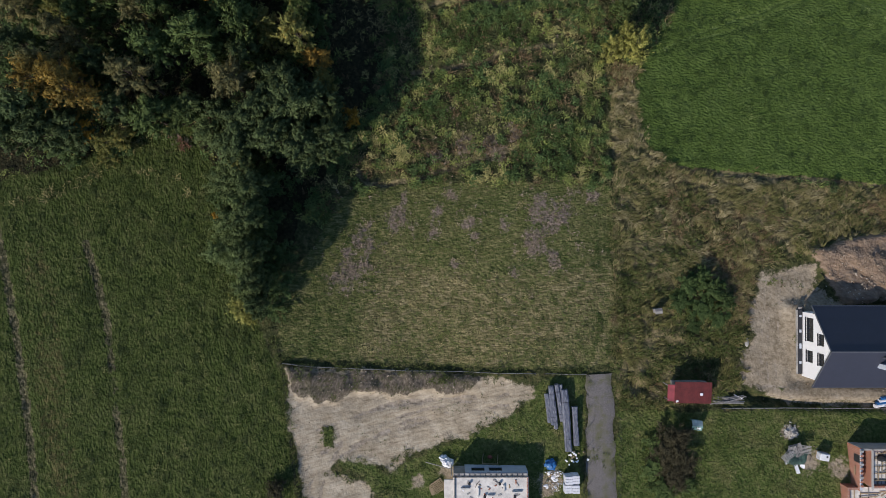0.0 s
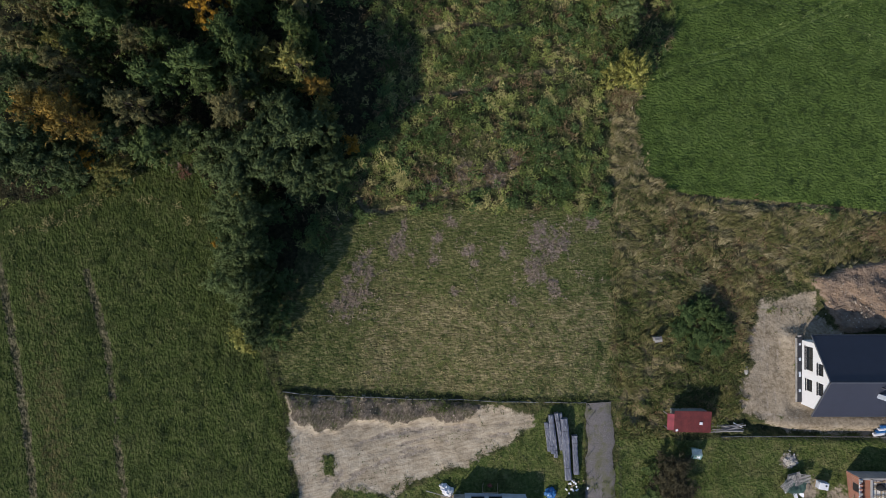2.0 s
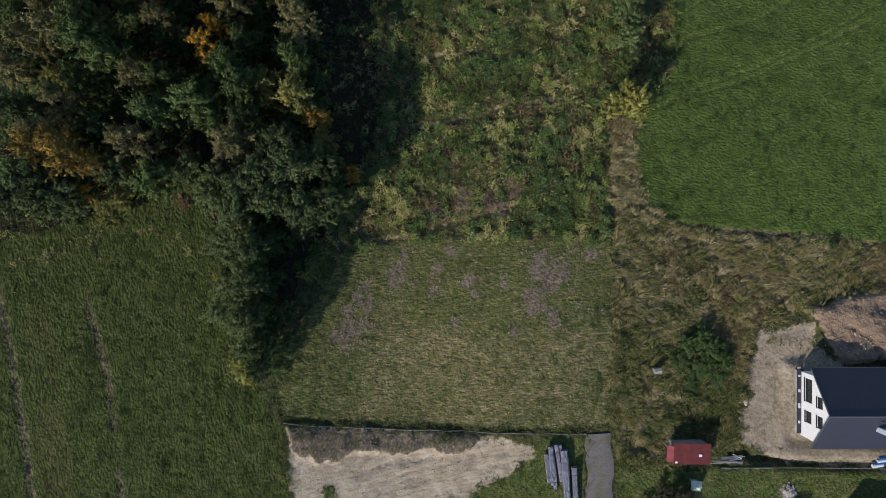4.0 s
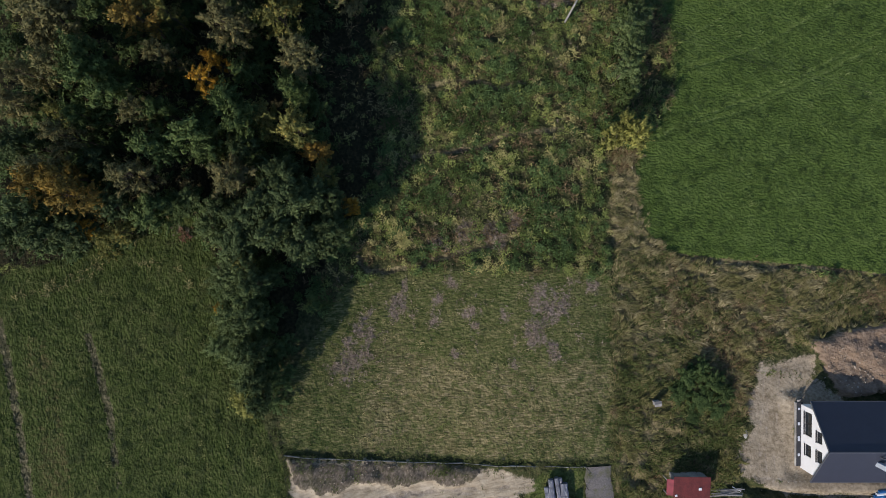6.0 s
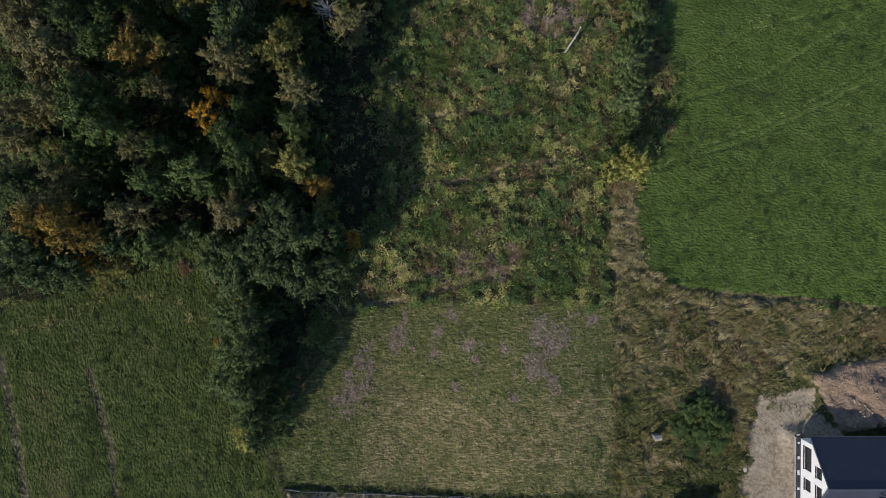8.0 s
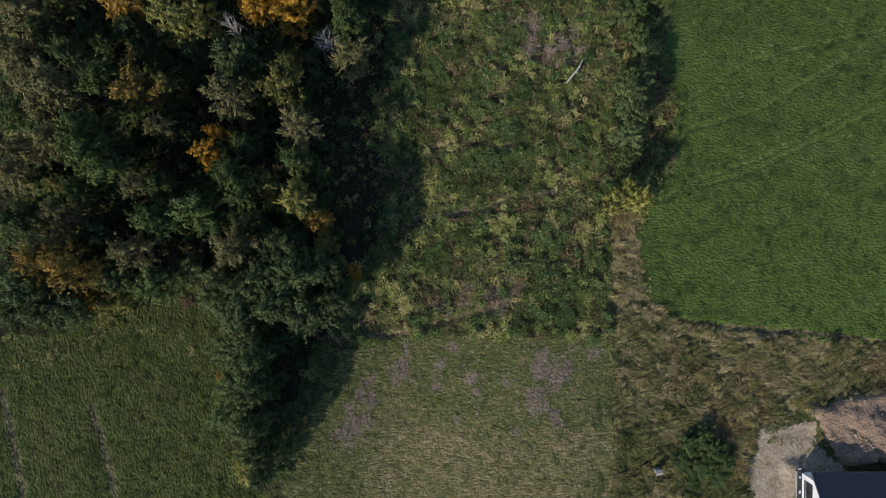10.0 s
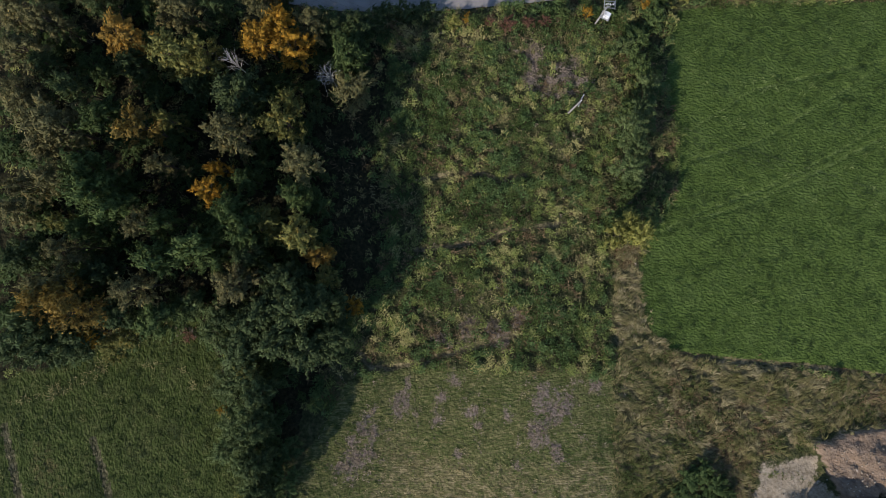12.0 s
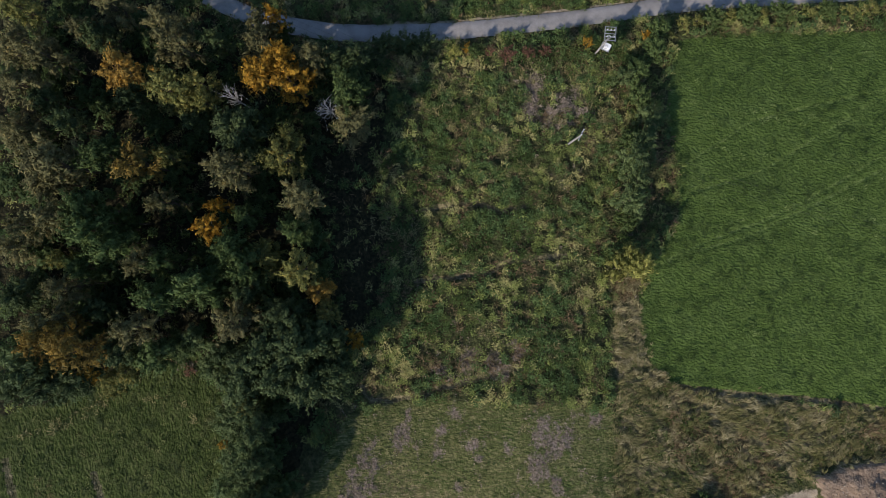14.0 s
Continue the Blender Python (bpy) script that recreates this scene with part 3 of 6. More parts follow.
def lattice(lo, hi, step, far):
    """Even steps from lo to hi, then ever wider ones out to the horizon."""
    out, d = [], step
    while sum(out) < far:
        d *= 1.35
        out.append(d)
    reach = np.cumsum(out)
    return np.concatenate([lo - reach[::-1], np.arange(lo, hi, step), hi + reach])


def link_mesh(name, verts, faces, material, smooth_faces=False):
    me = bpy.data.meshes.new(name)
    verts, faces = np.asarray(verts, np.float32), np.asarray(faces, np.int32)
    n, k = faces.shape
    me.vertices.add(len(verts))
    me.vertices.foreach_set("co", verts.ravel())
    me.loops.add(n * k)
    me.loops.foreach_set("vertex_index", faces.ravel())
    me.polygons.add(n)
    me.polygons.foreach_set("loop_start", np.arange(0, n * k, k, dtype=np.int32))
    me.polygons.foreach_set("use_smooth", np.full(n, smooth_faces))
    me.update(calc_edges=True)
    me.materials.append(material)
    return me


def give(me, name, values):
    a = me.attributes.new(name, "FLOAT", "POINT")
    a.data.foreach_set("value", np.asarray(values, np.float32))


gx, gy = lattice(-76, 78, 0.4, 2500), lattice(-42, 84, 0.4, 2500)
GX, GY = np.meshgrid(gx, gy)
flat_x, flat_y = GX.ravel(), GY.ravel()
cover = zones(flat_x, flat_y)
idx = np.arange(len(flat_x)).reshape(GX.shape)
quads = np.stack([idx[:-1, :-1], idx[:-1, 1:], idx[1:, 1:], idx[1:, :-1]], -1).reshape(-1, 4)
ground_mesh = link_mesh("ground", np.stack([flat_x, flat_y, height(flat_x, flat_y, cover)], 1), quads, ground_material(), True)
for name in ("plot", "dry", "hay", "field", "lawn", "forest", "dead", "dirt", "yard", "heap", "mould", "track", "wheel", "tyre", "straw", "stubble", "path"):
    give(ground_mesh, name, cover[name])
ground = tagged(new("ground", ground_mesh), "grassy hillside with mown fields, weeds and bare soil", "ground", kind="structure")


def strip(line, widths, step=0.5, across=7, lift=0.05, edge=0.12):
    """A road along a line, laid on the ground, with ragged edges."""
    pts = []
    for a, b in zip(line, line[1:]):
        a, b = Vector(a), Vector(b)
        k = max(2, int((b - a).length / step))
        pts += [a + (b - a) * i / k for i in range(k)]
    pts.append(Vector(line[-1]))
    for _ in range(40):
        pts = [pts[0]] + [(p + 2 * q + r) / 4 for p, q, r in zip(pts, pts[1:], pts[2:])] + [pts[-1]]
    xs, ys, hs, n = [], [], [], len(pts)
    for i, p in enumerate(pts):
        d = (pts[min(i + 1, n - 1)] - pts[max(i - 1, 0)]).normalized()
        s = Vector((-d.y, d.x))
        w = widths[0] + (widths[1] - widths[0]) * i / (n - 1)
        for j in range(across):
            u = j / (across - 1) * 2 - 1
            k = w / 2 * (1 + edge * (float(rough(np.array([p.x]), np.array([p.y]), 1.1, 40 + (u > 0))[0]) - 0.5)) * u
            xs.append(p.x + s.x * k), ys.append(p.y + s.y * k), hs.append(-0.12 if j in (0, across - 1) else 0.03 * (1 - u * u))
    xs, ys = np.array(xs), np.array(ys)
    z = slope(xs, ys) + (rough(xs, ys, 6.0, 13) - 0.5) * 0.3 + lift + np.array(hs) + 0.05
    g = np.arange(n * across).reshape(n, across)
    f = np.stack([g[:-1, :-1], g[:-1, 1:], g[1:, 1:], g[1:, :-1]], -1).reshape(-1, 4)
    return np.stack([xs, ys, z], 1), f


v, f = strip(ROAD, (3.1, 2.9), lift=0.1)
road = tagged(new("road", link_mesh("road", v, f[:, ::-1], asphalt_material(), True)), "narrow grey asphalt lane at the foot of the hill", "road", kind="structure")
v, f = strip(LANE, (3.9, 4.5), lift=0.03, edge=0.45)
lane = tagged(new("driveway", link_mesh("driveway", v, f[:, ::-1], gravel_material(), True)), "grey gravel driveway beside the fenced building plots", "driveway", kind="structure")


# ---- tools for things ----
def part(name, data, material, parent, label=""):
    """Links a bmesh or a mesh as one object under a thing or a part."""
    if isinstance(data, bmesh.types.BMesh):
        me = bpy.data.meshes.new(name)
        bmesh.ops.recalc_face_normals(data, faces=data.faces)
        data.to_mesh(me)
        data.free()
        me.materials.append(material)
    else:
        me = data
    ob = new(name, me)
    ob.parent = parent
    return tagged(ob, label) if label else ob


def thing(name, place, turn, label, category, group=""):
    ob = new(name)
    ob.matrix_basis = Matrix.Translation(place) @ pose(0, 0, 0, 0, 0, turn)
    return tagged(ob, label, category, group)


def block(size, centre, turn=(0, 0, 0), bevel=0.0, bm=None):
    """A bevelled box; added to bm if one is given."""
    bm = bm or bmesh.new()
    m = pose(*centre, *turn) @ Matrix.Diagonal((*size, 1))
    got = bmesh.ops.create_cube(bm, size=1, matrix=m)["verts"]
    if bevel:
        edges = list({e for q in got for e in q.link_edges})
        bmesh.ops.bevel(bm, geom=edges, offset=bevel, segments=1, affect="EDGES")
    return bm


def rod(a, b, r0, r1=None, sides=7, bm=None):
    """A tapered round bar from a to b."""
    bm = bm or bmesh.new()
    a, b = Vector(a), Vector(b)
    m = Matrix.Translation((a + b) / 2) @ (b - a).to_track_quat("Z", "Y").to_matrix().to_4x4()
    bmesh.ops.create_cone(bm, cap_ends=True, segments=sides, radius1=r0, radius2=r0 if r1 is None else r1, depth=(b - a).length, matrix=m)
    return bm


def solid(points, bm=None):
    """A closed prism between two outlines of equal length: the lower one and the upper one."""
    bm = bm or bmesh.new()
    low, top = [bm.verts.new(p) for p in points[0]], [bm.verts.new(p) for p in points[1]]
    n = len(low)
    bm.faces.new(low[::-1]), bm.faces.new(top)
    for i in range(n):
        bm.faces.new((low[i], low[(i + 1) % n], top[(i + 1) % n], top[i]))
    return bm


def crumpled(size, seed, cuts=3, amount=0.25):
    """A sheet heaped over something: a rounded, uneven lump that sits on the ground."""
    bm = bmesh.new()
    bmesh.ops.create_icosphere(bm, subdivisions=cuts, radius=1)
    for q in bm.verts:
        k = 1 + amount * (noise.noise(q.co * 2.1 + Vector((seed, 0, 0))) + 0.5 * noise.noise(q.co * 5 + Vector((0, seed, 0))))
        q.co = Vector((q.co.x * size[0] * k, q.co.y * size[1] * k, max(-0.05, q.co.z * size[2] * k)))
    return bm


# ---- grass and weeds ----
def leaves(base, heading, up, length, width, droop, tint, material, name):
    """One mesh of narrow two-sided leaves, each folded once along its length."""
    n = len(base)
    flat = np.stack([np.cos(heading), np.sin(heading), np.zeros(n)], 1)
    side = np.stack([-np.sin(heading), np.cos(heading), np.zeros(n)], 1) * (width / 2)[:, None]
    rise = np.array([0, 0, 1.0])
    mid = base + (flat * np.cos(up)[:, None] + rise * np.sin(up)[:, None]) * (0.55 * length)[:, None]
    tip = mid + (flat * np.cos(up - droop)[:, None] + rise * np.sin(up - droop)[:, None]) * (0.45 * length)[:, None]
    verts = np.stack([base, mid + side, tip, mid - side], 1).reshape(-1, 3)
    k = np.arange(n) * 4
    faces = np.concatenate([np.stack([k, k + 1, k + 3], 1), np.stack([k + 1, k + 2, k + 3], 1)])
    me = link_mesh(name, verts, faces, material)
    give(me, "tint", np.repeat(tint, 4))
    return me


def scatter(zone, per_m2, box, seed, patch, verge=1.75):
    """Random places where a zone covers the ground."""
    r = np.random.default_rng(seed)
    x0, x1, y0, y1 = box
    n = int((x1 - x0) * (y1 - y0) * per_m2)
    x, y = r.uniform(x0, x1, n), r.uniform(y0, y1, n)
    z = zones(x, y)
    gaps = smooth(0.5 + (rough(x, y, patch, seed + 7, 2) - 0.5) * 3.4)
    free = np.minimum(smooth((along(x, y, ROAD) - 1.35) / 0.5), smooth((along(x, y, LANE) - verge) / 0.5))
    keep = r.random(n) < zone(z) * (0.12 + 0.88 * gaps) * free
    x, y = x[keep], y[keep]
    z = {k: q[keep] for k, q in z.items()}
    return x, y, height(x, y, z), z, r


def sward(name, label, material, zone, per_m2, box, seed, blades, length, width, up, droop, comb=None, spread=3.2, tint=None, radius=0.15, patch=0.9, dome=0.0, verge=1.75, lift=0.0):
    """Clumps of leaves over one zone. comb: the way in which the leaves lie over; dome: how high a clump is heaped."""
    x, y, h, z, r = scatter(zone, per_m2, box, seed, patch, verge)
    n = len(x)
    tone = tint(x, y, z, r) if tint else np.clip(0.75 * rough(x, y, 2.5, seed) + 0.35 * r.random(n), 0, 1)
    size = r.uniform(0.65, 1.35, n)
    way = r.uniform(0, 6.283, n) if comb is None else comb(x, y)
    x, y, h, way, tone, size = (np.repeat(q, blades) for q in (x, y, h, way, tone, size))
    m = n * blades
    heading = way + r.uniform(-spread, spread, m)
    out, spot = np.sqrt(r.random(m)), r.uniform(0, 6.283, m)
    base = np.stack([x + np.cos(spot) * radius * size * out, y + np.sin(spot) * radius * size * out, h + lift - 0.03 + dome * size * (1 - out ** 2)], 1)
    me = leaves(base, heading, r.uniform(*up, m), size * r.uniform(*length, m), size * r.uniform(*width, m), r.uniform(*droop, m), tone, material, name)
    return tagged(new(name, me), label, "grass", kind="stuff")


bare = lambda z: (1 - z["dirt"]) * (1 - z["yard"]) * (1 - z["heap"]) * (1 - z["path"])
VIEW = (-72, 74, -38, 79)
WILD = (-72, 76, 4, 80)
sward("meadow_weeds", "tall green and yellowing weeds on the wild meadow", GRASS["meadow"],
      lambda z: z["meadow"] * bare(z) * np.clip(1 - 1.6 * z["dead"], 0, 1), 2.5, WILD, 101, 24, (0.28, 0.58), (0.055, 0.12), (0.25, 1.1), (0.3, 1.1), patch=1.5, radius=0.55, dome=0.7,
      tint=lambda x, y, z, r: np.clip(0.15 + 1.2 * (rough(x, y, 5.0, 61, 2) - 0.47) + 1.9 * (rough(x, y, 1.5, 62, 2) - 0.5) + 0.5 * r.random(len(x)) - 0.04, 0, 0.92))
sward("weed_clumps", "broad dark green weed clumps in the meadow", LEAF["weed"],
      lambda z: z["meadow"] * bare(z) * np.clip(1 - 1.6 * z["dead"], 0, 1) * smooth(4.5 * (rough(z["x"], z["y"], 4.0, 65) - 0.36)), 1.35, WILD, 102, 44, (0.3, 0.58), (0.09, 0.17), (0.3, 1.2), (0.2, 0.9), radius=0.62, dome=0.75, patch=2.5)
sward("straw_stalks", "pale dry stalks among the meadow weeds", GRASS["dry"],
      lambda z: z["meadow"] * bare(z) * smooth(4.5 * (rough(z["x"], z["y"], 4.5, 63) - 0.47) + 0.4 * smooth((z["x"] - 18) / 5) + 0.3 * smooth((z["y"] - 50) / 8)), 2.6, WILD, 109, 11, (0.4, 0.9), (0.04, 0.1), (0.2, 1.1), (0.2, 1.0), patch=1.6, radius=0.35, dome=0.3)
sward("brown_weeds", "brown withered weeds in the meadow", LEAF["brown"],
      lambda z: 0.9 * z["meadow"] * bare(z) * smooth(4.5 * (rough(z["x"], z["y"], 3.0, 64) - 0.45) + 0.25 * smooth((z["y"] - 50) / 8)), 4.0, WILD, 114, 7, (0.3, 0.7), (0.06, 0.16), (0.3, 1.2), (0.2, 1.0), patch=1.4, radius=0.35, dome=0.3)
sward("dry_grass", "tall dry straw-coloured grass lying over in swathes", GRASS["dry"],
      lambda z: z["dry"] * bare(z) * (1 - 0.7 * z["rank"]), 9.0, (24, 74, -26, 40), 103, 9, (0.6, 1.25), (0.05, 0.1), (0.15, 0.7), (0.3, 1.1), patch=1.3,
      comb=lambda x, y: 0.6 + 4.6 * (rough(x, y, 2.6, 71, 2) - 0.5), spread=0.5,
      tint=lambda x, y, z, r: np.clip(0.24 + 1.9 * (rough(x, y, 1.5, 72, 2) - 0.44) + 0.25 * r.random(len(x)) + 0.14 * smooth((y - 4) / 6) - 0.42 * smooth((-y - 3) / 6) * smooth((46 - x) / 5), 0, 1))
sward("withered_grass", "brown withered grass among the dry swathes", LEAF["brown"],
      lambda z: z["dry"] * bare(z) * smooth(4 * (rough(z["x"], z["y"], 6.0, 66) - 0.5)), 6.0, (24, 74, -26, 40), 115, 6, (0.5, 1.0), (0.05, 0.11), (0.3, 1.1), (0.3, 1.2), patch=2.0)
sward("rank_grass", "rank green grass among the dry swathes", GRASS["lawn"],
      lambda z: z["dry"] * bare(z) * np.clip(0.4 + 0.4 * smooth((2 - z["y"]) / 8) + 1.2 * z["rank"], 0, 1), 5.5, (24, 74, -26, 40), 110, 8, (0.5, 1.0), (0.06, 0.14), (0.35, 1.1), (0.4, 1.3), patch=4.0)
sward("plot_grass", "short mown straw and green grass of the building plot", GRASS["plot"],
      lambda z: z["plot"] * (1 - 0.8 * z["dead"]), 4.6, (-28, 28, -20, 13), 104, 8, (0.16, 0.38), (0.035, 0.08), (0.12, 0.8), (0.1, 0.8), radius=0.3, dome=0.15, comb=lambda x, y: 3.14 * (rough(x, y, 0.5, 90) > 0.5), spread=1.0,
      tint=lambda x, y, z, r: np.clip(0.44 + 1.3 * (rows(x, y, 2.6, 0.6, 2, 81) - 0.5) + 1.5 * (rows(x, y, 9.0, 0.45, -1, 89) - 0.5) * smooth((3 - y) / 8) + 0.5 * z["straw"] + 0.7 * (rough(x, y, 5.0, 82) - 0.5) + 0.3 * (r.random(len(x)) - 0.5) - 0.05 * np.clip(-x - 11, 0, 20) - 0.06 * np.clip(x - 18, 0, 6) * smooth((4 - y) / 6), 0, 1))
sward("straw_rows", "thin lines of cut straw left on the mown plot", GRASS["dry"],
      lambda z: z["plot"] * (1 - z["dead"]) * smooth(5 * (rows(z["x"], z["y"], 7.0, 0.45, -1, 95) - 0.57)) * smooth((9 - z["y"]) / 8), 14.0, (-28, 28, -20, 13), 117, 4, (0.25, 0.55), (0.03, 0.06), (0.05, 0.4), (0.0, 0.5), comb=lambda x, y: 3.14 * (rough(x, y, 0.4, 96) > 0.5), spread=0.35, patch=2.0,
      tint=lambda x, y, z, r: 0.25 + 0.45 * r.random(len(x)))
sward("dried_weeds", "dry grey-mauve weed stalks in patches", GRASS["dead"],
      lambda z: z["dead"] * (0.9 + 0.7 * z["meadow"]), 12.0, (-20, 30, -8, 72), 105, 6, (0.2, 0.5), (0.04, 0.11), (0.3, 1.3), (0.0, 0.6))
sward("field_grass", "dense fresh green grass of the mown field", GRASS["field"],
      lambda z: z["field"] * (1 - 0.6 * z["tyre"]), 2.6, (28, 76, 6, 78), 106, 11, (0.2, 0.42), (0.045, 0.095), (0.15, 0.9), (0.1, 0.8), patch=0.9, radius=0.36, dome=0.2,
      comb=lambda x, y: 0.2 + 3.0 * (rough(x * 0.4, y, 3.0, 91) - 0.5), spread=1.2,
      tint=lambda x, y, z, r: np.clip(0.42 + 0.75 * (rows(x, y, 2.6, 0.5, -14, 83) - 0.5) + 0.25 * z["tyre"] + 0.7 * (rough(x, y, 6.0, 84) - 0.5) + 0.6 * (r.random(len(x)) - 0.5), 0, 1))
sward("hayfield_grass", "mown hayfield grass in long rows", GRASS["hay"],
      lambda z: z["hay"] * (1 - z["track"]) * (1 - z["stubble"]), 2.6, (-72, -14, -38, 28), 107, 11, (0.2, 0.42), (0.045, 0.095), (0.15, 0.9), (0.1, 0.8), patch=0.9, radius=0.36, dome=0.2,
      comb=lambda x, y: 1.75 + 3.0 * (rough(x, y * 0.4, 3.0, 92) - 0.5), spread=1.2,
      tint=lambda x, y, z, r: np.clip(0.38 + 2.0 * (rows(x, y, 3.2, 0.55, 100, 85) - 0.5) + 0.3 * np.sin((x + 0.176 * y) * 3.6) * smooth((8 - y) / 10) + 0.7 * (rough(x, y, 7.0, 86) - 0.5) + 0.55 * (r.random(len(x)) - 0.5), 0, 1))
sward("lawn_grass", "rough green grass round the building sites", GRASS["lawn"],
      lambda z: z["lawn"] * bare(z), 4.6, (-18, 72, -38, -17), 108, 8, (0.16, 0.38), (0.035, 0.08), (0.2, 1.0), (0.1, 0.8), patch=0.8, radius=0.3, dome=0.15,
      tint=lambda x, y, z, r: np.clip(0.42 + 1.3 * (rough(x, y, 0.9, 87, 2) - 0.5) + 1.6 * (rough(x, y, 3.5, 88) - 0.5) + 0.3 * (r.random(len(x)) - 0.5), 0, 1))
sward("driveway_tufts", "low grass creeping over the edges of the driveway", GRASS["lawn"],
      lambda z: np.clip(smooth((along(z["x"], z["y"], LANE) - 1.45) / 0.7) * smooth((3.1 - along(z["x"], z["y"], LANE)) / 0.7) + 0.8 * np.exp(-((z["x"] - 22.6) / 1.0) ** 2 - ((z["y"] + 29.5) / 1.4) ** 2), 0, 1) * smooth(4 * (rough(z["x"], z["y"], 1.5, 121) - 0.36)), 9.0, (18, 28, -40, -17), 121, 7, (0.18, 0.4), (0.05, 0.1), (0.3, 1.1), (0.2, 0.9), radius=0.25, patch=1.2, dome=0.1, verge=0.1, lift=0.17)
HEDGE_LINE = [(-23.8, -16.6), (-18.7, -17.2), (-7.0, -17.7), (5.5, -17.9), (21.0, -18.1)]
FIELD_EDGE = [(-25.3, -13.3), (-23.6, -18.2), (-22.4, -26.3), (-20.7, -35.9)]
sward("fence_grass", "tall rank grass grown along the wire fence", GRASS["lawn"],
      lambda z: smooth(1.6 - np.minimum(along(z["x"], z["y"], HEDGE_LINE), along(z["x"], z["y"], FIELD_EDGE)) / 0.45), 11.0, (-28, 24, -40, -12), 111, 7, (0.25, 0.5), (0.05, 0.1), (0.5, 1.3), (0.2, 0.9), patch=1.5)
DRY_EDGE = [(25.9, 9.3), (26.3, 1.8), (25.6, -6.7), (25.5, -13.4), (25.5, -21.6)]
sward("straw_edge", "pale strip of bent straw beside the plot", GRASS["dry"],
      lambda z: smooth(1.5 - along(z["x"], z["y"], DRY_EDGE) / 0.55) * smooth(3 * (rough(z["x"], z["y"], 2.0, 125) - 0.2)), 12.0, (23, 30, -24, 12), 112, 8, (0.3, 0.7), (0.03, 0.07), (0.1, 0.7), (0.2, 0.9), patch=1.0, radius=0.3,
      comb=lambda x, y: 1.5 + 3.14 * (rough(x, y, 0.7, 126) > 0.5), spread=0.7, tint=lambda x, y, z, r: 0.35 + 0.45 * r.random(len(x)))
DRY_STREAK = [(26.8, 58.5), (26.6, 54.0), (26.2, 49.0), (26.0, 44.0), (25.9, 39.0)]
sward("tan_weeds", "tan withered weeds in a streak beside the willows", GRASS["dry"],
      lambda z: smooth(1.5 - along(z["x"], z["y"], DRY_STREAK) / 1.2) * smooth(4 * (rough(z["x"], z["y"], 2.5, 123) - 0.3)), 8.0, (22, 30, 36, 61), 123, 9, (0.4, 0.9), (0.05, 0.1), (0.2, 1.0), (0.2, 0.9), radius=0.3, dome=0.25, patch=1.2,
      tint=lambda x, y, z, r: 0.25 + 0.4 * r.random(len(x)))
MARGIN = [(-65.3, 5.7), (-59.4, 7.8), (-54.1, 9.7), (-50.8, 12.6), (-47.0, 15.7), (-42.6, 18.0)]
SWATHE = [(-46.9, 11.7), (-42.6, 11.9), (-39.8, 10.5), (-38.2, 8.1)]
sward("margin_grass", "pale dry grass along the foot of the trees", GRASS["dry"],
      lambda z: np.maximum(0.35 * smooth(1.6 - along(z["x"], z["y"], MARGIN) / 0.7), 0.5 * smooth(1.4 - along(z["x"], z["y"], SWATHE) / 0.35) * smooth(3 * (rough(z["x"], z["y"], 1.5, 67) - 0.25))), 10.0, (-72, -28, 6, 32), 116, 6, (0.4, 0.9), (0.05, 0.11), (0.2, 0.9), (0.2, 0.9), patch=1.8,
      tint=lambda x, y, z, r: np.clip(0.1 + 0.6 * rough(x, y, 2.0, 68) + 0.2 * r.random(len(x)), 0, 1))
sward("rusty_weeds", "rust-brown withered weeds at the corner of the hayfield", LEAF["rust"],
      lambda z: np.exp(-((z["x"] + 39.8) / 1.5) ** 2 - ((z["y"] - 15.8) / 1.3) ** 2), 7.0, (-44, -35, 12, 20), 122, 10, (0.3, 0.6), (0.06, 0.14), (0.3, 1.2), (0.2, 0.9), radius=0.3, patch=0.8, dome=0.2)
sward("yard_tufts", "tufts of green weeds on the trodden yard soil", GRASS["lawn"],
      lambda z: np.clip(z["yard"], 0, 1) * np.clip(0.08 + smooth((z["y"] + 9) / 5), 0, 1) * smooth(4 * (rough(z["x"], z["y"], 1.6, 97) - 0.5)), 3.5, (36, 62, -26, 2), 118, 14, (0.25, 0.55), (0.05, 0.1), (0.4, 1.2), (0.2, 0.9), radius=0.35, patch=1.5)
sward("lot_tufts", "ragged grass creeping over the edge of the bare lot", GRASS["lawn"],
      lambda z: np.clip(4 * z["dirt"] * (1 - z["dirt"]), 0, 1) * smooth(4 * (rough(z["x"], z["y"], 1.4, 98) - 0.42)) + 0.9 * z["mould"] * smooth(4 * (rough(z["x"], z["y"], 2.2, 99) - 0.5) + 0.5 * smooth((z["x"] + 6) / 8)), 5.0, (-26, 26, -40, -14), 119, 12, (0.2, 0.45), (0.05, 0.1), (0.3, 1.1), (0.2, 0.9), radius=0.35, patch=1.5)
sward("soil_weeds", "sparse green weeds on the bare soil", GRASS["lawn"],
      lambda z: np.maximum(z["mould"], 0.55 * z["dirt"] * smooth(3.0 * (rough(z["x"], z["y"], 3.0, 93) - 0.52))) + 0.4 * z["yard"] * smooth(3.0 * (rough(z["x"], z["y"], 2.5, 94) - 0.55)), 6.0, (-26, 66, -40, -1), 113, 6, (0.1, 0.26), (0.03, 0.07), (0.3, 1.2), (0.1, 0.8), patch=1.0)


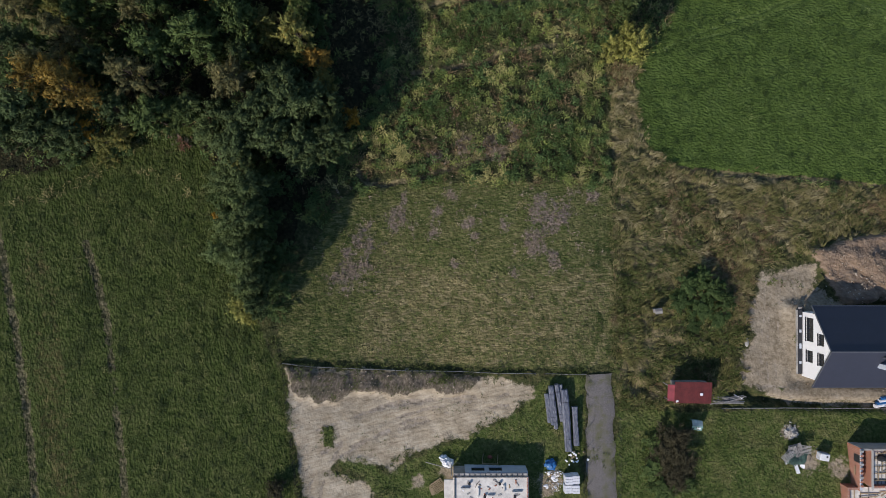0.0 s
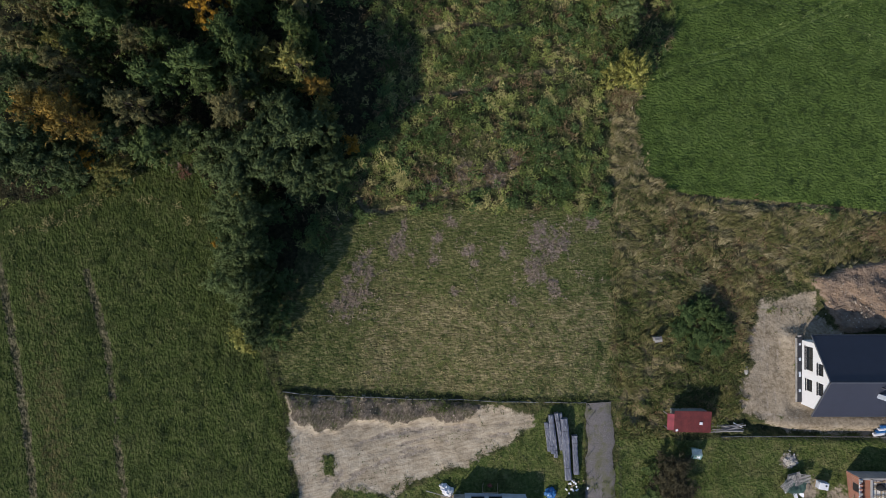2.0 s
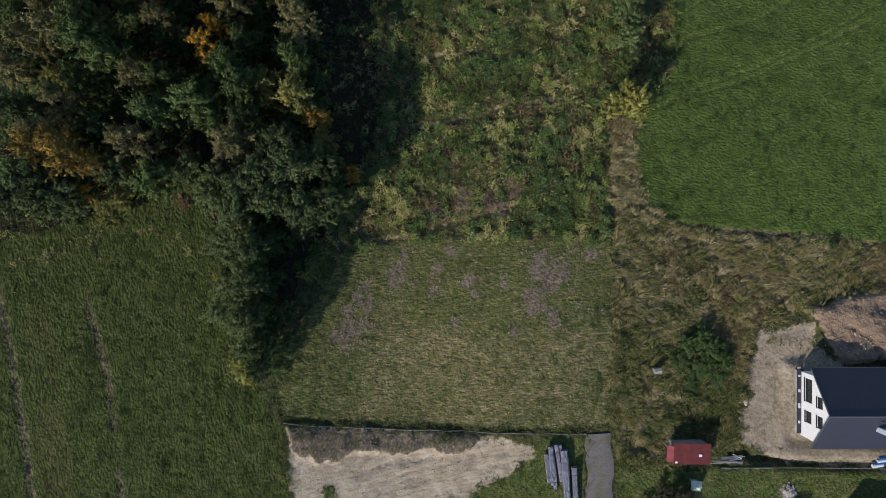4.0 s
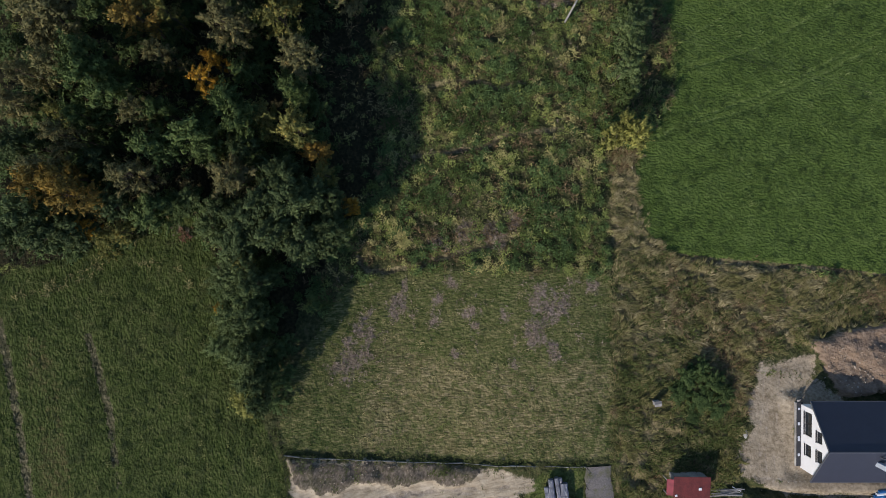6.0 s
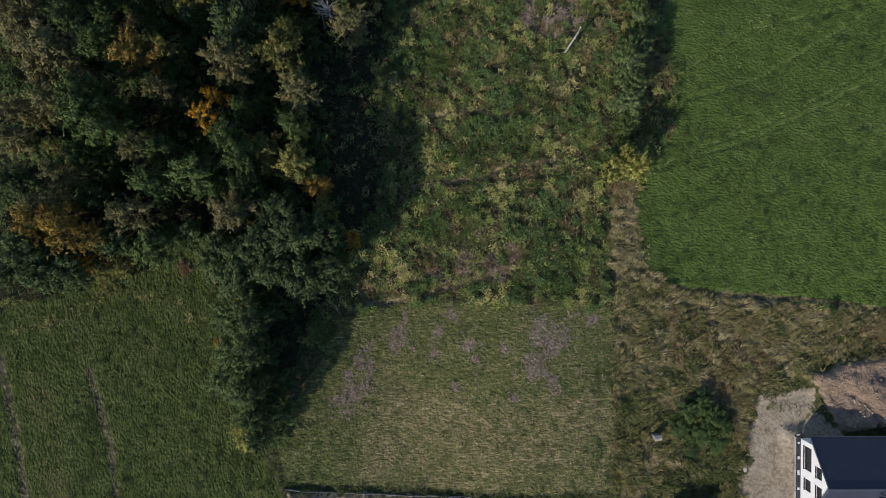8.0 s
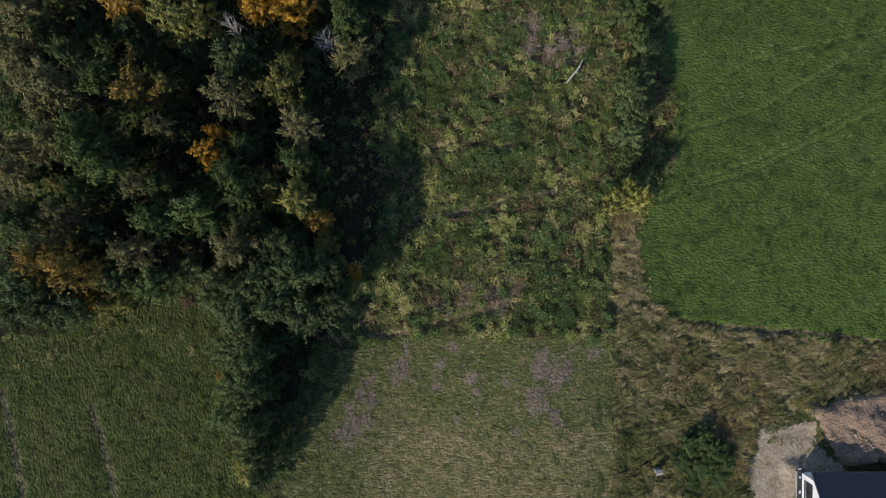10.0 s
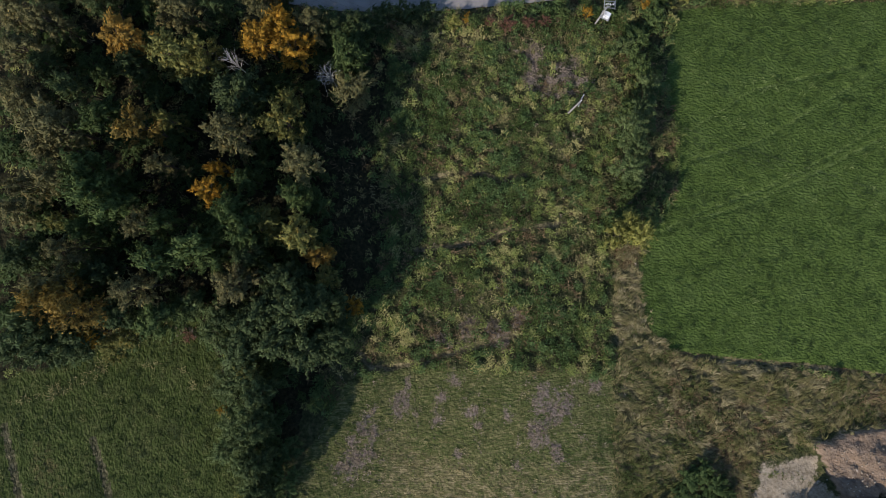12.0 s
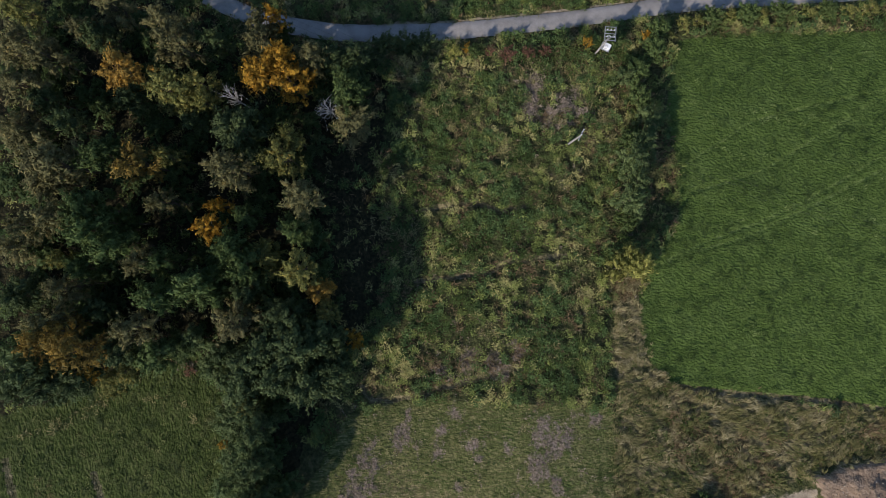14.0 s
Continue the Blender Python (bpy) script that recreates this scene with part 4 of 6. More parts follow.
def clods():
    """Lumps of earth and small stones on the bare soil, joined into one mesh."""
    x, y, h, z, r = scatter(lambda z: np.clip(0.07 * z["dirt"] + 0.3 * z["yard"] + 0.8 * z["heap"] + 0.9 * z["mould"], 0, 1), 4.5, (-26, 68, -40, 0), 120, 1.5)
    n = len(x)
    cube = np.array([(a, b, c) for a in (-1, 1) for b in (-1, 1) for c in (-1, 1)], float)
    size = 0.5 * r.uniform(0.06, 0.2, n) * (0.8 + 0.35 * z["heap"])
    turn = r.uniform(0, 6.283, n)
    jag = cube[None] * r.uniform(0.55, 1.2, (n, 8, 3)) * size[:, None, None] * np.array([1.2, 1, 0.7])
    px = jag[..., 0] * np.cos(turn)[:, None] - jag[..., 1] * np.sin(turn)[:, None]
    py = jag[..., 0] * np.sin(turn)[:, None] + jag[..., 1] * np.cos(turn)[:, None]
    verts = np.stack([x[:, None] + px, y[:, None] + py, h[:, None] + jag[..., 2] + 0.3 * size[:, None]], -1).reshape(-1, 3)
    box = np.array([(0, 1, 3, 2), (4, 6, 7, 5), (0, 4, 5, 1), (2, 3, 7, 6), (0, 2, 6, 4), (1, 5, 7, 3)])
    me = link_mesh("soil_clods", verts, (np.arange(n)[:, None, None] * 8 + box[None]).reshape(-1, 4), CLOD)
    tagged(new("soil_clods", me), "clods of earth and small stones on bare soil", "clods", kind="stuff")


clods()


# ---- trees and bushes ----
def crown(r, tips, per, sigma, size, leaf, flat=0.75, slim=0.21, reach=2.1):
    """Leaves on sprays that grow outwards and upwards from the tips of the limbs."""
    tips = np.asarray(tips)
    n = len(tips) * per
    centre = np.repeat(tips, per, 0)
    tone = np.repeat(r.random(len(tips)), per)
    s = np.repeat(r.uniform(0.65, 1.45, len(tips)) * sigma, per)
    d = r.normal(0, 1, (n, 3))
    d[:, 2] = np.abs(d[:, 2]) * np.where(r.random(n) < 0.8, 1, -1)
    d /= np.linalg.norm(d, axis=1)[:, None]
    away = tips * np.array([1, 1, 0]) / (np.linalg.norm(tips[:, :2], axis=1)[:, None] + 0.5) + np.array([0, 0, 0.55]) + r.normal(0, 0.28, (len(tips), 3))
    away /= np.linalg.norm(away, axis=1)[:, None]
    spray = np.repeat(away, per, 0)
    run = np.sum(d * spray, 1)
    taper = 1 - 0.45 * np.clip(run, 0, 1)
    push = np.repeat(r.uniform(0.6, 1.3, len(tips)) * reach, per)
    local = (d - spray * run[:, None]) * taper[:, None] + spray * (run * np.where(run > 0, push, 0.9))[:, None]
    place = centre + local * (s * r.uniform(0.45, 1.35, n))[:, None] * np.array([1.1, 1.1, flat])
    normal = d + r.normal(0, 0.38, (n, 3)) + np.array([0, 0, 0.25])
    normal /= np.linalg.norm(normal, axis=1)[:, None]
    way = spray + 0.5 * d + r.normal(0, 0.45, (n, 3))
    axis = way - normal * np.sum(way * normal, 1)[:, None]
    axis /= np.linalg.norm(axis, axis=1)[:, None] + 1e-9
    side = np.cross(normal, axis)
    length = size * r.uniform(0.6, 1.4, n)
    axis, side = axis * length[:, None], side * (slim * length)[:, None]
    fold = normal * (0.12 * length)[:, None]
    verts = np.stack([place - axis * 0.5, place + side - fold, place + axis * 0.5 - fold, place - side - fold], 1).reshape(-1, 3)
    k = np.arange(n) * 4
    me = link_mesh("crown", verts, np.concatenate([np.stack([k, k + 1, k + 2], 1), np.stack([k, k + 2, k + 3], 1)]), leaf)
    give(me, "tint", np.repeat(np.clip(0.7 * tone + 0.3 * r.random(n), 0, 1), 4))
    return me


def tree(name, label, category, leaf, seed, tall, wide, low=0.3, clumps=84, per=52, sigma=0.46, size=0.46, bark=None, bare_limbs=False, aspect=0.55, slim=0.21, reach=2.1):
    """A tapered trunk with limbs, and a crown of leaf clumps at the limbs' ends; built at the origin."""
    r = np.random.default_rng(seed)
    ob = thing(name, (0, 0, 0), 0, label, category)
    bm = bmesh.new()
    spine, p = [], Vector((0, 0, -0.3))
    for k in range(7):
        spine.append(p.copy())
        p = p + Vector((r.normal(0, 0.03) * tall / 6, r.normal(0, 0.03) * tall / 6, tall * 0.82 / 6))
    thick = 0.013 * tall + 0.05
    for k, (a, b) in enumerate(zip(spine, spine[1:])):
        rod(a, b, thick * (1 - k / 7), thick * (1 - (k + 1) / 7), 7, bm)
    tips = []
    for k in range(clumps):
        ang, u = k * 2.39996 + r.normal(0, 0.35), (k + 0.5) / clumps
        zz = low + (1 - low) * (0.12 + 0.86 * r.random() ** 0.75)
        q = (zz - low) / (1 - low)
        shape = math.sin(math.pi * min(1, max(0.02, q * 0.8 + 0.18))) ** aspect
        lobe = 1 + 0.2 * math.sin(3 * ang + seed) + 0.12 * math.sin(5 * ang + 2.3 * seed)
        rr = 0.86 * wide * shape * lobe * math.sqrt(r.uniform(0.1, 1)) * r.uniform(0.8, 1.15)
        tips.append((rr * math.cos(ang), rr * math.sin(ang), tall * (zz - 0.03)))
    for k, q in enumerate(tips):
        if k % (1 if bare_limbs else 3) == 0:
            q = Vector(q)
            start = min(0.78, max(0.2, (q.z / tall) - 0.22))
            a = spine[0].lerp(spine[-1], start / 0.82)
            m = a.lerp(q, 0.5) + Vector((r.normal(0, 0.15), r.normal(0, 0.15), 0.3))
            w = 0.3 * thick * (1.3 if bare_limbs else 1)
            rod(a, m, w, w * 0.6, 5, bm), rod(m, q, w * 0.6, w * 0.2, 4, bm)
            if bare_limbs:
                for _ in range(3):
                    e = q + Vector(r.normal(0, 0.55, 3))
                    rod(m.lerp(q, r.uniform(0.2, 0.9)), e, w * 0.35, w * 0.12, 3, bm)
    part("trunk", bm, bark or BARK, ob)
    if not bare_limbs:
        part("crown", crown(r, tips, per, sigma, size, leaf, slim=slim, reach=reach), leaf, ob)
    return ob


WOOD = "trees of the wood"


def plant(models, rows, seed, group=""):
    """Stands copies of the models at (x, y, height, crown radius)."""
    r = random.Random(seed)
    for k, (x, y, tall, wide) in enumerate(rows):
        model, own_tall, own_wide = models[k % len(models)]
        sz, sx = tall / own_tall, wide / own_wide
        m = Matrix.LocRotScale(at(x, y), Euler((0, 0, r.uniform(0, 6.28))), (sx * r.uniform(0.93, 1.07), sx * r.uniform(0.93, 1.07), sz))
        tagged(copy_thing(model, m), group=group)


def retire(models):
    """Takes away the first of a kind, which stood at the origin only to be copied."""
    for ob, _, _ in models:
        for o in (*ob.children_recursive, ob):
            bpy.data.objects.remove(o)


GREEN = [(tree("tree", "broad green deciduous tree at the forest edge", "tree", LEAF["green"], 1, 10, 3), 10, 3),
         (tree("tree", "broad green deciduous tree at the forest edge", "tree", LEAF["green"], 2, 10, 3, clumps=92, sigma=0.42), 10, 3),
         (tree("tree", "broad green deciduous tree at the forest edge", "tree", LEAF["green"], 3, 10, 3, clumps=76, sigma=0.5), 10, 3)]
DEEP = [(tree("tree", "dark bluish-green deciduous tree", "tree", LEAF["deep"], 4, 10, 3, clumps=90, sigma=0.44), 10, 3),
        (tree("tree", "dark bluish-green deciduous tree", "tree", LEAF["deep"], 5, 10, 3, clumps=80, sigma=0.48), 10, 3)]
OLIVE = [(tree("tree", "olive-brown deciduous tree turning in autumn", "tree", LEAF["olive"], 6, 12, 2.8, clumps=76, per=46, sigma=0.38, size=0.42, reach=2.4), 12, 2.8),
         (tree("tree", "olive-brown deciduous tree turning in autumn", "tree", LEAF["olive"], 7, 12, 2.8, clumps=64, per=46, sigma=0.38, size=0.42, reach=2.6), 12, 2.8)]
LIME = [(tree("tree", "yellow-green deciduous tree turning in autumn", "tree", LEAF["lime"], 8, 11, 2.8, clumps=64, per=50, sigma=0.4, size=0.42, reach=2.4), 11, 2.8),
        (tree("tree", "yellow-green deciduous tree turning in autumn", "tree", LEAF["lime"], 9, 11, 2.8, clumps=54, per=50, sigma=0.4, size=0.42, reach=2.6), 11, 2.8)]
GOLD = [(tree("tree", "golden-yellow autumn tree in the wood", "tree", LEAF["gold"], 10, 12, 2.8, clumps=60, per=56, sigma=0.4, size=0.42, reach=2.6), 12, 2.8),
        (tree("tree", "golden-yellow autumn tree in the wood", "tree", LEAF["gold"], 24, 12, 2.8, clumps=46, per=50, sigma=0.36, size=0.4, reach=2.8), 12, 2.8)]
ORANGE = [(tree("tree", "orange autumn tree in the wood", "tree", LEAF["orange"], 11, 12, 2.8, clumps=66, per=52, sigma=0.4, size=0.42, reach=2.6), 12, 2.8)]
AMBER = [(tree("tree", "amber and olive autumn tree in the wood", "tree", LEAF["amber"], 26, 12, 2.8, clumps=70, per=50, sigma=0.4, size=0.42, reach=2.6), 12, 2.8)]
UNDER = [(tree("tree", "young dark green tree under the wood", "tree", LEAF["thicket"], 25, 5, 3, low=0.15, clumps=36, per=36, sigma=0.5, size=0.55), 5, 3)]
WILLOW = [(tree("tree", "grey-green willow beside the field", "tree", LEAF["willow"], 12, 7, 2.6, low=0.15, clumps=46, per=60, sigma=0.42, size=0.36), 7, 2.6)]
DEAD = [(tree("dead_tree", "bleached dead tree with bare white branches", "tree", LEAF["twig"], 13, 12, 2.3, low=0.55, clumps=22, bark=PALE_BARK, bare_limbs=True), 12, 2.3)]
BUSH = [(tree("bush", "dense green bush beside the field", "bush", LEAF["green"], 14, 3, 1.8, low=0.05, clumps=34, per=45, sigma=0.34, size=0.32), 3, 1.8)]
BUSH_THICKET = [(tree("bush", "low dark green thicket in tall grass", "bush", LEAF["thicket"], 22, 3, 1.8, low=0.02, clumps=46, per=60, sigma=0.32, size=0.36), 3, 1.8)]
BUSH_DEEP = [(tree("bush", "dense dark green bush in tall grass", "bush", LEAF["deep"], 15, 3, 1.8, low=0.05, clumps=34, per=45, sigma=0.34, size=0.32), 3, 1.8)]
BUSH_LIME = [(tree("bush", "yellowing autumn bush beside the field", "bush", LEAF["lime"], 16, 3, 1.8, low=0.05, clumps=30, per=45, sigma=0.32, size=0.32), 3, 1.8)]
BUSH_YELLOW = [(tree("bush", "pale yellow autumn bush at the field corner", "bush", LEAF["yellow"], 21, 3, 1.8, low=0.05, clumps=36, per=45, sigma=0.34, size=0.3), 3, 1.8)]
BUSH_GOLD = [(tree("bush", "golden autumn bush beside the trees", "bush", LEAF["gold"], 17, 3, 1.8, low=0.05, clumps=26, per=40, sigma=0.3, size=0.3), 3, 1.8)]
BUSH_RUST = [(tree("bush", "rust-red autumn bush near the road", "bush", LEAF["rust"], 18, 3, 1.8, low=0.05, clumps=28, per=40, sigma=0.32, size=0.3), 3, 1.8)]
BUSH_TWIG = [(tree("bush", "half-bare brown bush on the lawn", "bush", LEAF["twig"], 19, 3, 2.4, low=0.05, clumps=60, per=70, sigma=0.45, size=0.42, slim=0.1), 3, 2.4)]
BUSH_WILLOW = [(tree("bush", "grey-green willow scrub by the field edge", "bush", LEAF["willow"], 20, 3, 1.8, low=0.05, clumps=34, per=45, sigma=0.34, size=0.3), 3, 1.8)]

plant(GREEN, [
    (-47.7, 47.5, 15.9, 2.9), (-49, 40, 16.9, 3), (-48, 37.2, 16.9, 3.1), (-45.7, 34.8, 15.9, 2.8), (-49.8, 32.4, 13.9, 2.3), (-39.2, 32.9, 14.8, 2.1),
    (-40.3, 28.3, 14, 3.2), (-34.5, 29.8, 14.8, 3.2), (-33.5, 27.7, 12.1, 2.2), (-30.5, 34.5, 14.8, 2.8), (-28.7, 32, 14.3, 2.8), (-28.9, 39.2, 12.4, 2.1),
    (-22.3, 37.5, 12.1, 2.6), (-42.2, 19.1, 8.5, 2.9), (-39.1, 19.9, 6.4, 2.3), (-14.7, 58.5, 14.3, 3.3), (-46.3, 38.2, 14.4, 2),
], 1, WOOD)
plant(DEEP, [
    (-50.7, 65.4, 13.4, 2.2), (-33.8, 64.9, 14.1, 1.8), (-46.1, 56.5, 11.4, 2.1), (-36.8, 53, 11.7, 2), (-58.5, 56.4, 10.5, 1.8), (-54.7, 52.9, 11.4, 2.2),
    (-58.4, 28.3, 11.7, 2.6), (-48.8, 26.4, 10.4, 2.5), (-46.6, 20.1, 9.7, 2.5), (-55.7, 18.9, 13.7, 3.4), (-54.5, 15.9, 11.9, 3), (-51.7, 16.7, 10.8, 3.1),
    (-59.5, 16.2, 10.9, 2.6), (-23.4, 24.3, 11, 3.2), (-26, 20.2, 10.9, 2.9), (-21.7, 20.6, 12.7, 3.5), (-18.5, 21.4, 11.9, 3), (-28.8, 18, 10.2, 3), (-24.3, 16.1, 11.1, 3),
    (-20.2, 14.7, 10.6, 3.4), (-16.7, 16.6, 10.4, 2.8), (-16.1, 19.5, 9.5, 2), (-29.8, 14.7, 9.1, 2.9), (-30.3, 51.8, 14.2, 3.7), (-29.4, 28.7, 9.7, 2.4),
    # the five from (-26.8, 8.8) on are added to shade the plot's edge
    (-32.3, 19.9, 9.1, 2.1), (-26.8, 8.8, 10.2, 2.2), (-26.8, 4.4, 11, 2.2),
    # the last two are added, with no crown known there, to shade the road
    (-26.6, -0.6, 11, 2.2), (-26.2, -4.6, 10, 2.1), (-26, -7.8, 8.2, 1.8), (-18.4, 63.6, 9.5, 2.8), (-14.4, 64.6, 8, 2.5),
], 2, WOOD)
plant(OLIVE, [
    (-30.2, 24.1, 11.7, 3.3), (-60.2, 64.3, 14.1, 2.9), (-57, 62, 14.1, 2.4), (-39.4, 64.5, 15.4, 3.1), (-60.7, 57.8, 12.4, 3), (-60.8, 52.2, 12, 2.1),
    (-54.3, 46.4, 16.4, 3.8), (-55.7, 44, 13.8, 2.9), (-53.3, 39.3, 15.4, 2.6), (-57.1, 38, 14.8, 2.1), (-51.7, 29.4, 15.1, 2.2), (-53.6, 24.9, 15.2, 2.5),
    (-42.8, 23.8, 14.6, 2.8), (-27.6, 64.9, 13.7, 2.8), (-20.4, 63.5, 12.3, 2.8), (-14.4, 53.7, 11.1, 3.4), (-21, 41.9, 15, 2.9), (-39.5, 41.1, 15.7, 1.8),
    (-30.7, 45.8, 16.4, 3.3), (-41.9, 32.9, 15.3, 2.3), (-41.6, 68.1, 13.2, 2.9), (-28.3, 68.6, 12.1, 2.4), (-49, 70, 13.2, 2.7), (-52.5, 66.3, 13.2, 2.5),
    (-61.6, 50.7, 9.9, 2.7), (-63.2, 63.2, 9.9, 2.7), (-61.6, 34.7, 9.1, 2.5),
], 3, WOOD)
plant(LIME, [
    (-26, 31, 8.1, 1.5),
    (-39.4, 47.7, 14.6, 1.6),
    (-39.2, 56.9, 15.9, 3.3), (-35.3, 58.4, 15.1, 2.2), (-34.7, 55.7, 13.9, 1.9), (-24, 48, 14.2, 3.1), (-23, 50.9, 14, 1.8), (-21.5, 31.3, 12.6, 2.9),
    (-26.9, 33.4, 9.3, 2.7), (-17.8, 24.9, 9.5, 2), (-49.3, 15.5, 5.3, 1.8), (-47.1, 16.2, 5.1, 1.8), (-53.6, 32.9, 11.9, 1.7),
    (-29, 11.7, 8.3, 1.4), (-61.6, 69.3, 13.2, 2.5),
], 4, WOOD)
plant(GOLD, [
    (-27.7, 60.1, 13.9, 3.1), (-23, 59.3, 12.8, 3.2), (-24.4, 62.7, 14.7, 2.5), (-33.6, 37.6, 14.9, 2.2), (-32.3, 40.6, 14.7, 1.2),
    (-50.6, 16.9, 8.9, 1.9), (-26.3, 69.9, 12.1, 1.5),
], 5, WOOD)
plant(ORANGE, [
    (-46.9, 60.5, 13.5, 3.2), (-18.8, 28, 10.3, 2.2),
], 6, WOOD)
plant(AMBER, [
    (-42.9, 46.5, 16.4, 2.7),
    (-51.6, 23.8, 15.8, 2.2),
    (-49.3, 21, 16.1, 3),
    (-53.8, 22.4, 15.9, 2.6),
], 23, WOOD)
plant(WILLOW, [(-27.8, -4.8, 6.8, 2.3), (-28.2, -1, 8.7, 2.7), (-28.4, 2, 8.4, 2.5), (-28.1, 6.3, 8.6, 2.9), (-28.6, 11, 8.2, 2.7), (-37.7, 21.0, 6, 2.4), (-33.9, 17.0, 6.5, 2.6), (-31.6, 9.7, 6.5, 2.8), (-31.0, 3.7, 6, 2.6), (-32.4, -0.2, 5, 2.2)], 7, WOOD)
plant(WILLOW, [(29.3, 48.3, 7.6, 2.6), (29.6, 44.7, 7.4, 2.4), (28.5, 41.6, 7.6, 2.4), (31.4, 51.3, 6.4, 2.2)], 24, "willows along the field edge")
plant(UNDER, [
    (-18.4, 63.6, 2.8, 2.9), (-14.4, 64.6, 2.4, 2.5), (-24.2, -0.9, 2.9, 2.9), (-24.3, -5.1, 2.9, 2.7), (-25.2, -8.7, 2.1, 2.3), (-20.9, 20.2, 3.8, 4.1),
    (-25.5, 24.7, 3.1, 3.1), (-24.7, 16.5, 2.8, 3.1), (-19.6, 15.4, 2.5, 2.7), (-59.5, 18.3, 3.1, 3.4), (-55.2, 14.9, 2.7, 3), (-60.5, 22.2, 3.1, 2.9),
    (-29.4, 13.4, 2.7, 3.1), (-28.1, 7.8, 4, 3.5), (-28.2, 2.5, 3.8, 3.4), (-32.7, 7.3, 2.4, 2.3), (-26.1, 10.2, 3.6, 2.9), (-26.3, 3.9, 3.6, 2.9), (-27.2, -1.8, 3.3, 3.1),
    (-20.1, 35.8, 3.9, 2.5), (-60.3, 28.5, 3.5, 2.7), (-48.9, 30.6, 3.1, 2.5), (-28.5, 19.7, 2.8, 2.7), (-60.7, 56.3, 4.1, 3.1), (-41.6, 68.1, 3.8, 3.1),
    (-37.2, 55.8, 3.8, 2.3), (-20.9, 64, 3.5, 2.4), (-28.3, 68.6, 3.5, 2.5), (-14.1, 55.7, 3.8, 2.5), (-58.3, 45.7, 4.3, 3.6), (-33.4, 46.1, 3.8, 2.9),
    (-21.9, 41.8, 4.5, 2.9), (-59.8, 38.7, 3.8, 2.7), (-31.1, 25.2, 2.9, 2.9), (-22.7, 37.4, 4.3, 2.5), (-47.4, 56, 3.8, 2.3), (-55.6, 58.3, 3.8, 2.7),
    (-43.1, 41.2, 3.1, 2), (-59, 62.5, 3.8, 2.7), (-49, 70, 3.8, 2.9), (-54.2, 27, 3.8, 2.5), (-52.5, 66.3, 3.8, 2.7), (-61.6, 50.7, 3.8, 2.9), (-63.2, 63.2, 3.8, 2.9),
    (-45.7, 63.3, 3.5, 2.3), (-29.7, 54, 3.5, 2.5), (-28.9, 45.4, 3.5, 2.5), (-61.6, 34.7, 3.5, 2.7), (-40.9, 58.1, 4.3, 3.4), (-36.9, 58, 3.8, 2.3), (-24.8, 48.5, 4.3, 3.1),
    (-20, 30.5, 3.9, 3.2), (-26.9, 33.2, 2.8, 2.1), (-45.3, 48.5, 3.9, 2.7), (-41.5, 48.6, 3.5, 2), (-18, 25.3, 2.8, 2), (-15.5, 60.6, 3.9, 2.7), (-48.5, 15.3, 1.9, 2.2),
    (-34.2, 38.3, 3.5, 2), (-61.6, 69.3, 3.8, 2.7), (-34.7, 61.9, 3.5, 2), (-25.8, 62.8, 4.3, 3.8), (-36.5, 38.3, 3.5, 1.7), (-43, 42, 3.5, 1.5), (-26.3, 69.9, 3.5, 1.6),
    (-48.7, 61.7, 4.3, 2.9), (-53.4, 22.7, 4.7, 4), (-55.3, 25.7, 4.3, 2.3), (-37.7, 21, 1.9, 2.2), (-33.9, 17, 2, 2.3), (-31.6, 9.7, 2, 2.5), (-31, 3.7, 1.9, 2.3),
    (-32.4, -0.2, 1.5, 2), (-62.8, 67.2, 2.5, 2.7), (-57.5, 70.2, 2.5, 2.9), (-47.9, 67.5, 2.8, 2.7), (-61.4, 59.8, 2.8, 2.9), (-53.4, 56.5, 2.8, 2.9),
    (-45.5, 53.9, 2.9, 2.9), (-39.7, 51.4, 2.9, 2.7), (-30.6, 49.8, 2.9, 2.7), (-57.2, 47, 2.8, 2.9), (-62.1, 42.8, 2.8, 2.9), (-48.6, 45.4, 2.8, 2.7),
    (-40.3, 41.2, 2.8, 2.7), (-29, 42.1, 2.9, 2.7), (-57.3, 38.7, 2.8, 2.9), (-48.8, 37.9, 2.8, 2.9), (-60.6, 33.5, 2.8, 2.9), (-29.2, 28.7, 2.8, 2.9),
    (-25.1, 28.6, 2.8, 2.7), (-53.6, 29.8, 2.8, 2.7), (-20.5, 60.2, 2.5, 2.3), (-22.1, 54.7, 2.5, 2.3), (-22.5, 47.3, 2.8, 2.2), (-51.8, 25, 2.8, 2.7),
    (-36.7, 33.7, 3, 2.7), (-42.2, 45.5, 3, 2.7), (-27.1, 56.2, 3, 2.7), (-35.4, 68, 3, 2.5), (-39.3, 64.1, 3, 2.5), (-65.5, 70.3, 3, 2.7), (-66.9, 60.8, 3.7, 3.1),
    (-66, 52.4, 3.7, 3.1), (-65.3, 44.3, 3.7, 3.1), (-64.5, 35.5, 3.7, 3.1), (-63.8, 27, 3.7, 3.1), (-63.9, 19.4, 3.4, 3.1), (-42.5, 74.4, 3.7, 2.7), (-52.2, 73.9, 3.7, 3.1),
    (-60.1, 74.3, 3.7, 3.1),
], 17, WOOD)
plant(DEAD, [(-17.8, 55.1, 12.4, 2.3), (-31.1, 56.8, 14.2, 1.8)], 8, "dead trees in the wood")
